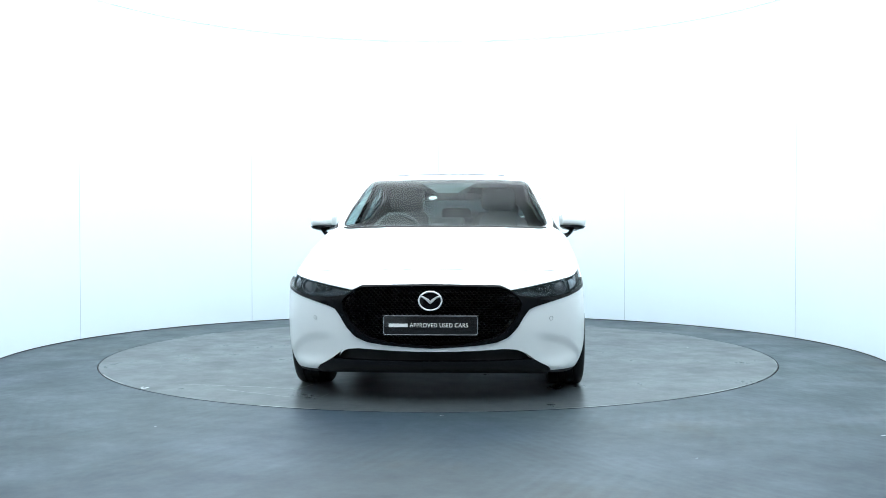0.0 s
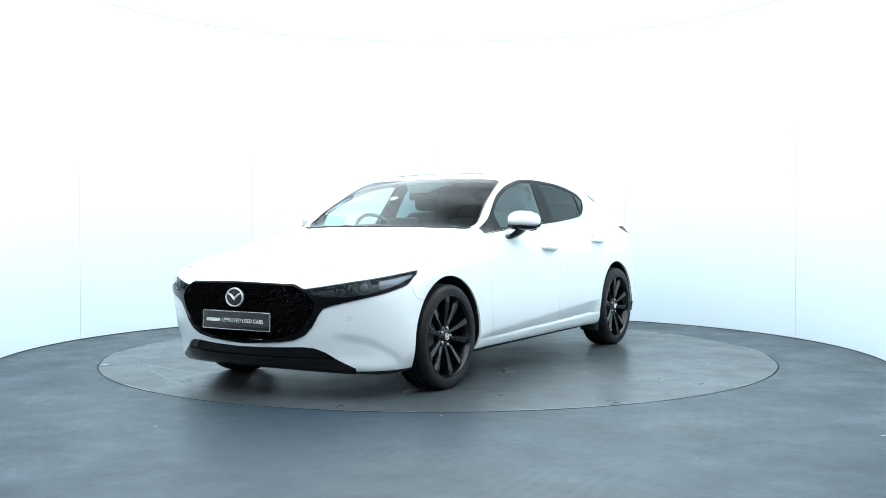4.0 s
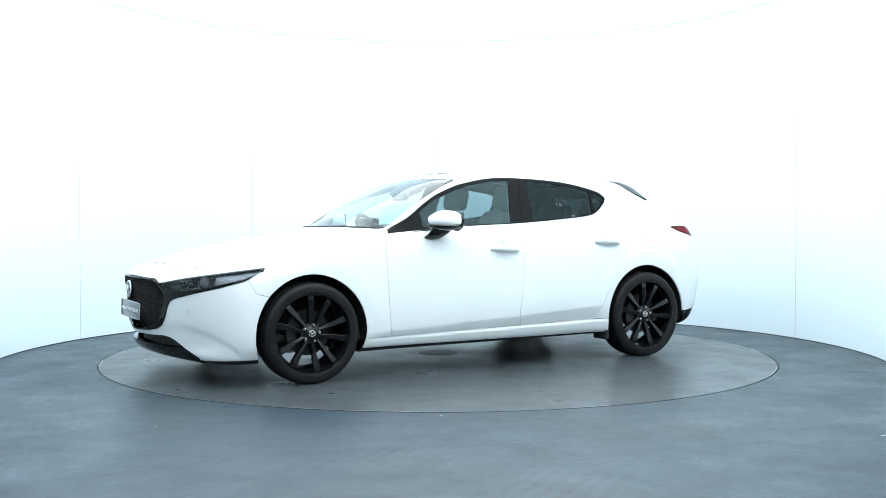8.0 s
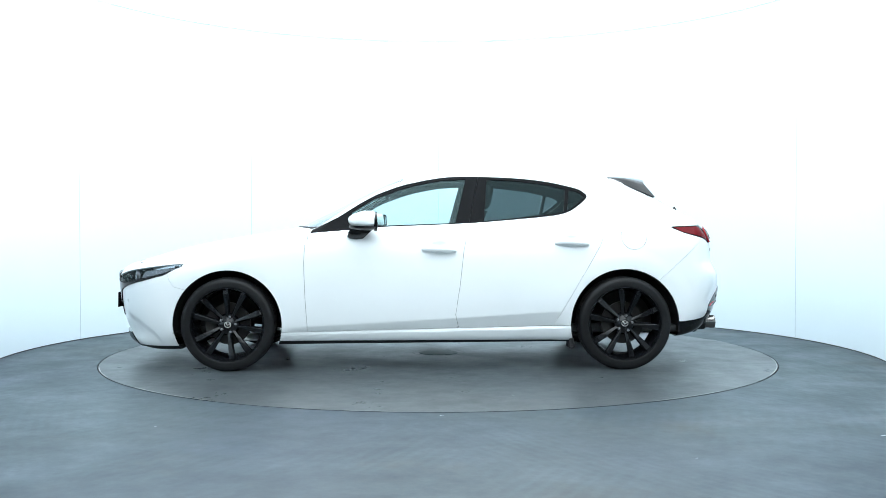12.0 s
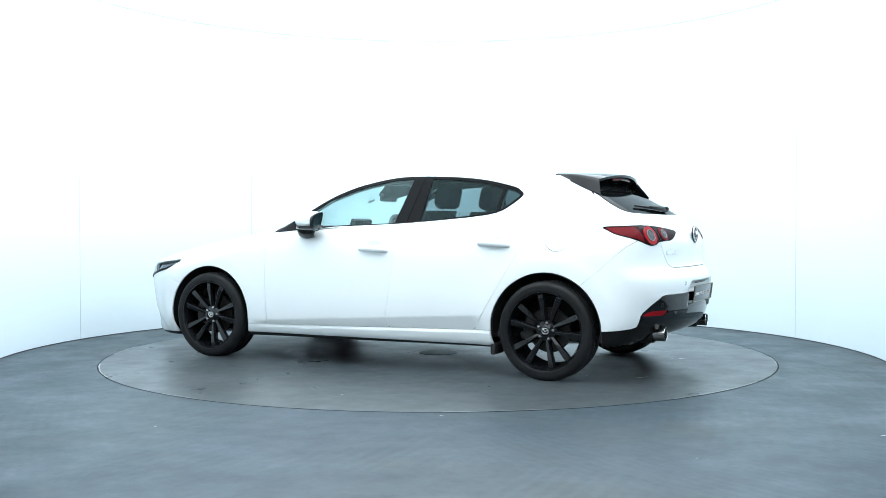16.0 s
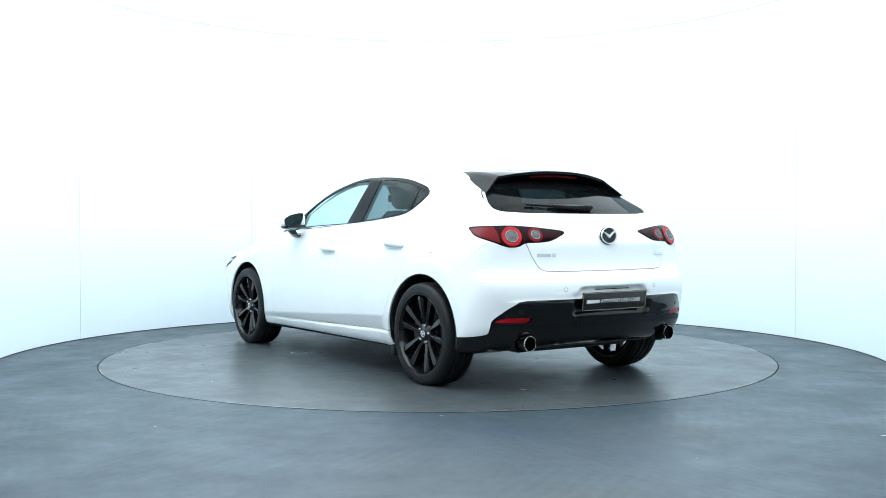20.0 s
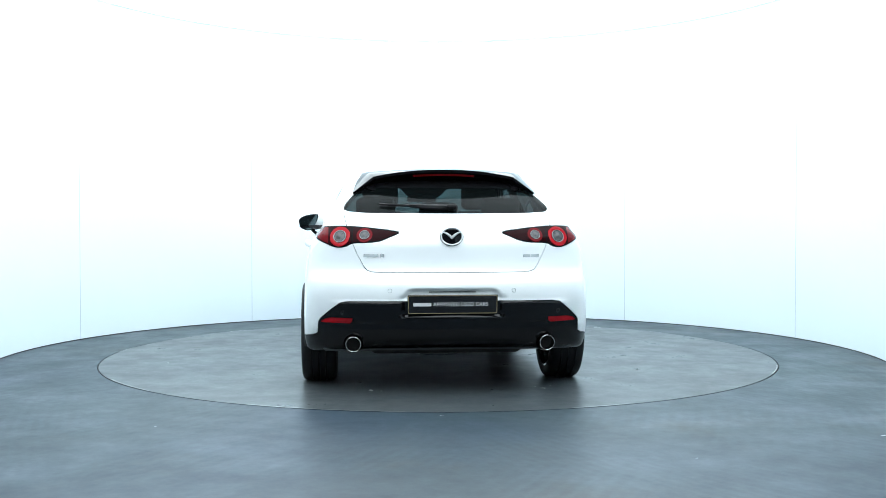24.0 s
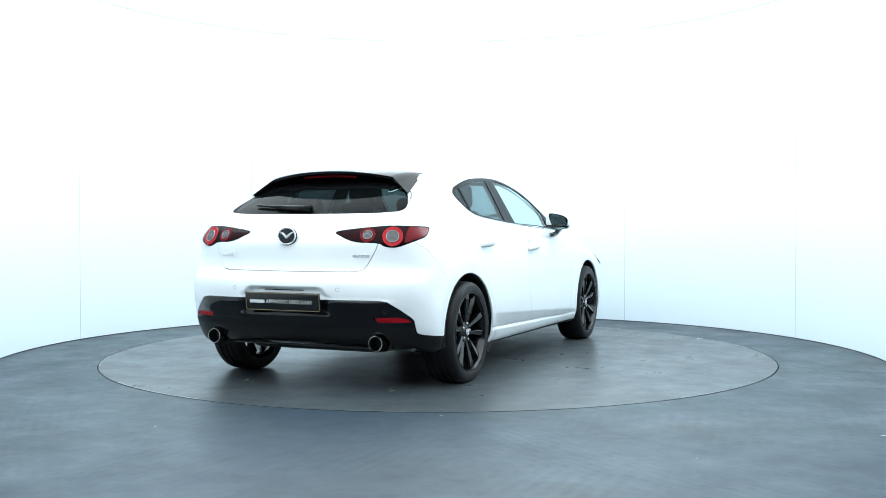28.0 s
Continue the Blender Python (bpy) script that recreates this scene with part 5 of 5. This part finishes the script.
def seat(y, x, name, label):
    s = new(name)
    s.parent = car
    tagged(s, label)
    bm = bmesh.new()
    rounded(bm, (0.52, 0.50, 0.16), (x + 0.12, y, 0.50), 0.06)
    part("seat_cushion", bm, M_CABIN, s, "", True)
    bm = bmesh.new()
    loft(bm, [[Vector((x - 0.12 - 0.40 * h * 0.62 + dx, y + w * c, 0.55 + h * 0.56)) for dx, c in ((0.055, -0.92), (0.085, -0.7), (0.055, -0.3), (0.055, 0.3), (0.085, 0.7), (0.055, 0.92), (-0.02, 1.0), (-0.06, 0.6), (-0.06, -0.6), (-0.02, -1.0))]
              for h, w in ((0.0, 0.22), (0.3, 0.255), (0.6, 0.25), (0.85, 0.21), (0.98, 0.15))])
    part("seat_back", bm, M_CABIN, s, "", True)
    bm = bmesh.new()
    rounded(bm, (0.11, 0.27, 0.19), (x - 0.40, y, 1.205), 0.05, Matrix.Rotation(radians(-12), 4, "Y"))
    part("headrest", bm, M_CABIN, s, "", True)
    for dy in (-0.06, 0.06):
        bm = bmesh.new()
        sweep(bm, [(x - 0.37, y + dy, 1.04), (x - 0.395, y + dy, 1.15)], 0.006, 8)
        part("headrest_post", bm, M_CHROME, s, "steel headrest post", True)


seat(-0.37, -0.02, "front_seat", "black cloth front seat")
seat(0.37, -0.02, "front_seat", "black cloth front seat")
bench = new("rear_bench")
bench.parent = car
tagged(bench, "black cloth rear bench seat")
bm = bmesh.new()
rounded(bm, (0.52, 1.28, 0.16), (-0.72, 0, 0.52), 0.06)
part("bench_cushion", bm, M_CABIN, bench, "", True)
bm = bmesh.new()
rounded(bm, (0.15, 1.26, 0.56), (-1.09, 0, 0.79), 0.06, Matrix.Rotation(radians(-20), 4, "Y"))
part("bench_back", bm, M_CABIN, bench, "", True)
for y in (-0.42, 0, 0.42):
    bm = bmesh.new()
    rounded(bm, (0.09, 0.26, 0.15), (-1.20, y, 1.105 if y else 1.075), 0.04, Matrix.Rotation(radians(-12), 4, "Y"))
    part("headrest", bm, M_CABIN, bench, "", True)
bm = bmesh.new()
rounded(bm, (0.55, 1.12, 0.03), (-1.52, 0, 0.985), 0.01)
part("parcel_shelf", bm, M_CABIN, car, "black parcel shelf", True)

# mirror, sensor housing and round sticker behind the windscreen
bm = bmesh.new()
rounded(bm, (0.03, 0.235, 0.062), (0.29, 0.01, 1.212), 0.014)
part("inside_mirror", bm, M_SATIN, car, "black inside mirror", True)
bm = bmesh.new()
loft(bm, [[(x, y * w, z) for x, z, w in ((0.345, 1.232, 0.075), (0.315, 1.250, 0.10), (0.20, 1.308, 0.20), (0.17, 1.300, 0.20), (0.19, 1.24, 0.14), (0.29, 1.20, 0.08))] for y in (-1, -0.6, 0.6, 1)])
part("sensor_housing", bm, M_CABIN, car, "black camera housing behind the windscreen", True)
p, n = on_skin((1.6, -0.099, 1.197), (-1, 0, 0))
bm = bmesh.new()
disc_mesh(bm, [(0.030, 0.0), (0.030, 0.0008), (0.001, 0.0010)], facing(p - n * 0.006, n), 28)
st = part("sticker", bm, M_STICK, car, "small round white windscreen sticker")
bm = bmesh.new()
box(bm, (0, -0.001, 0.0016), (0.010, 0.024, 0.0008), 0, facing(p - n * 0.006, n))
part("sticker_mark", bm, M_SEAM, st, "grey mark")
# scuttle strip and wipers at the foot of the windscreen
bm = bmesh.new()
path = []
for y in np.linspace(-0.70, 0.70, 29):
    x = float(np.interp(abs(y), [0, 0.2, 0.45, 0.63, 0.70], [0.968, 0.945, 0.880, 0.81, 0.775]))
    p, nn = on_skin((x, y, 1.3), (0, 0, -1))
    path.append(p + nn * 0.001)
sweep(bm, path, 0.0085, 8)
part("scuttle_strip", bm, M_TRIM, car, "black scuttle strip", True)

# ---------------------------------------------------------------- wheel fittings
for w in [o for o in car.children if o.name.startswith("wheel") and "liner" not in o.name and "arch" not in o.name]:
    for i in range(5):
        t = radians(72 * i + 20)
        bm = bmesh.new()
        m = Matrix.Translation((0.053 * cos(t), 0.078, 0.053 * sin(t))) @ Matrix.Rotation(radians(-90), 4, "X")
        disc_mesh(bm, [(0.0115, -0.02), (0.0115, -0.004), (0.009, 0.0), (0.001, 0.001)], m, 6)
        part("wheel_nut", bm, M_NUT, w, "dark steel wheel nut")
    bm = bmesh.new()
    m = Matrix.Translation((0, 0.0782, 0)) @ Matrix.Rotation(radians(-90), 4, "X")
    disc_mesh(bm, [(0.026, -0.002), (0.026, 0.001), (0.001, 0.002)], m, 28)
    c = part("centre_cap", bm, M_BLACK, w, "black centre cap", True)
    bm = bmesh.new()
    sweep(bm, [m @ Vector((x * 0.5, y * 0.6 * -1 + 0.001, 0.003)) for x, y in WINGS], 0.0032, 6, up=(0, 1, 0))
    part("cap_mark", bm, M_BADGE, c, "small silver mark")
    bm = bmesh.new()
    sweep(bm, [m @ Vector((0.0215 * cos(q), 0.018 * sin(q), 0.003)) for q in np.linspace(0, 2 * pi, 25)[:-1]], 0.0022, 6, up=(0, 1, 0), shut=True)
    part("cap_ring", bm, M_BADGE, c, "small silver ring")
    bm = bmesh.new()
    loft(bm, [[(r * cos(t), y, r * sin(t)) for t in np.linspace(radians(-32), radians(32), 9)] for r, y in ((0.10, 0.012), (0.158, 0.012), (0.158, 0.045), (0.10, 0.045))] , False, False)
    part("brake_caliper", bm, M_DISCB, w, "dark brake caliper", True)

# ---------------------------------------------------------------- marks on the floor and the disc


def mark(name, pts, width, material, parent, z, label=""):
    """A thin flat streak through points on the floor."""
    bm = bmesh.new()
    rows_ = []
    for i, p in enumerate(pts):
        a, b = Vector(pts[max(i - 1, 0)]), Vector(pts[min(i + 1, len(pts) - 1)])
        d = (b - a).normalized()
        w = width * (0.6 + 0.8 * random.random())
        s = Vector((-d.y, d.x)) * w / 2
        q = Vector(p)
        rows_.append([bm.verts.new((*(q + s), z)), bm.verts.new((*(q - s), z))])
    for p, q in zip(rows_, rows_[1:]):
        bm.faces.new((p[0], p[1], q[1], q[0]))
    ob = part(name, bm, material, parent, label)
    return ob


def arc(a0, a1, r, n=14):
    return [(r * cos(radians(a0 + (a1 - a0) * i / n)), r * sin(radians(a0 + (a1 - a0) * i / n))) for i in range(n + 1)]


for a0, a1 in ((-122, -112), (41, 58), (118, 131), (18, 29), (150, 171), (-60, -49), (-20, -12), (-168, -160), (77, 84)):
    mark("worn_edge", arc(a0, a1, DISC_R - 0.004), 0.007, M_EDGE, disc, 0.003, "bare metal along the disc's edge")
for pts in ([(1.85, -1.174), (2.091, -0.735)], [(2.063, -0.558), (1.964, -0.532)], [(1.649, -1.533), (1.72, -1.1), (1.79, -0.779)], [(1.838, -0.775), (1.613, -0.692)]):
    mark("hatch_joint", pts, 0.006, M_EDGE, disc, 0.003, "pale worn joint of a hatch")
mark("hatch_joint", [(2.091, -0.735), (2.063, -0.558)], 0.006, M_SCRATCH, disc, 0.003, "dark joint of a hatch")
bm = bmesh.new()
disc_mesh(bm, [(0.150, -0.008), (0.150, 0.0035), (0.146, 0.0045), (0.001, 0.0045)], Matrix(), 48)
part("pivot_cover", bm, M_TREAD, disc, "round scuffed cover over the pivot")
mark("pivot_joint", arc(0, 360, 0.20, 40), 0.006, M_SCRATCH, disc, 0.003, "round joint of the pivot cover")
mark("pivot_joint", arc(0, 360, 0.12, 30), 0.004, M_SCRATCH, disc, 0.0060, "round joint of the pivot cover")
rng = random.Random(4)


def chip(parent, x, y, size, material, z, name="paint_chip", label="chip of bare white in the paint"):
    bm = bmesh.new()
    n = 9
    vs = [bm.verts.new((x + size * (0.5 + rng.random()) * cos(2 * pi * i / n), y + size * 0.6 * (0.4 + rng.random()) * sin(2 * pi * i / n), z)) for i in range(n)]
    bm.faces.new(vs)
    part(name, bm, material, parent, label)


for x, y, s in ((1.811, -1.692, 0.030), (1.78, -1.72, 0.016), (-1.774, 0.56, 0.026), (-1.80, 0.50, 0.012), (-1.779, -0.489, 0.022), (-1.72, -0.45, 0.012), (-1.70, -0.55, 0.010), (0.9, -1.9, 0.008), (-0.4, 2.0, 0.009)):
    chip(disc, x, y, s, M_CHIP, 0.003)
for x, y, s in ((0.017, -2.627, 0.012), (2.103, -3.147, 0.016), (-1.4, -2.9, 0.006), (1.1, -3.6, 0.006)):
    chip(floor, x, y, s, M_CHIP, 0.003)
for i in range(12):
    a, r = rng.uniform(0, 360), rng.uniform(0.5, 2.4)
    x, y, t, k = r * cos(radians(a)), r * sin(radians(a)), rng.uniform(0, pi), rng.uniform(0.05, 0.28)
    mark("scuff", [(x, y), (x + k * cos(t), y + k * sin(t))], 0.002, M_SCRATCH, disc, 0.0025, "fine scuff in the paint")

# dark strip laid in the bonnet's front shut line in place of its shade
bm = bmesh.new()
path = []
for y in np.linspace(-0.69, 0.69, 61):
    p, n = on_skin((2.088 - 0.115 * y * y - 0.55 * abs(y) ** 6, y, 1.3), (0, 0, -1))
    path.append(p - n * 0.0004)
sweep(bm, path, 0.0032, 6)
part("hood_seal", bm, M_UNDER, car, "black strip standing for the shade in the bonnet's shut line")


# ---------------------------------------------------------------- what moves
def motions():
    """The disc turns at an even pace and carries the car round."""
    times = [float(t) for t in range(0, 29)]
    spin = [(t, Matrix.Rotation(radians(heading(t)), 4, "Z")) for t in times]
    walk(disc, spin)
    walk(car, [(t, m @ Matrix.Translation((OFFSET[0], OFFSET[1], 0.001))) for t, m in spin])


motions()
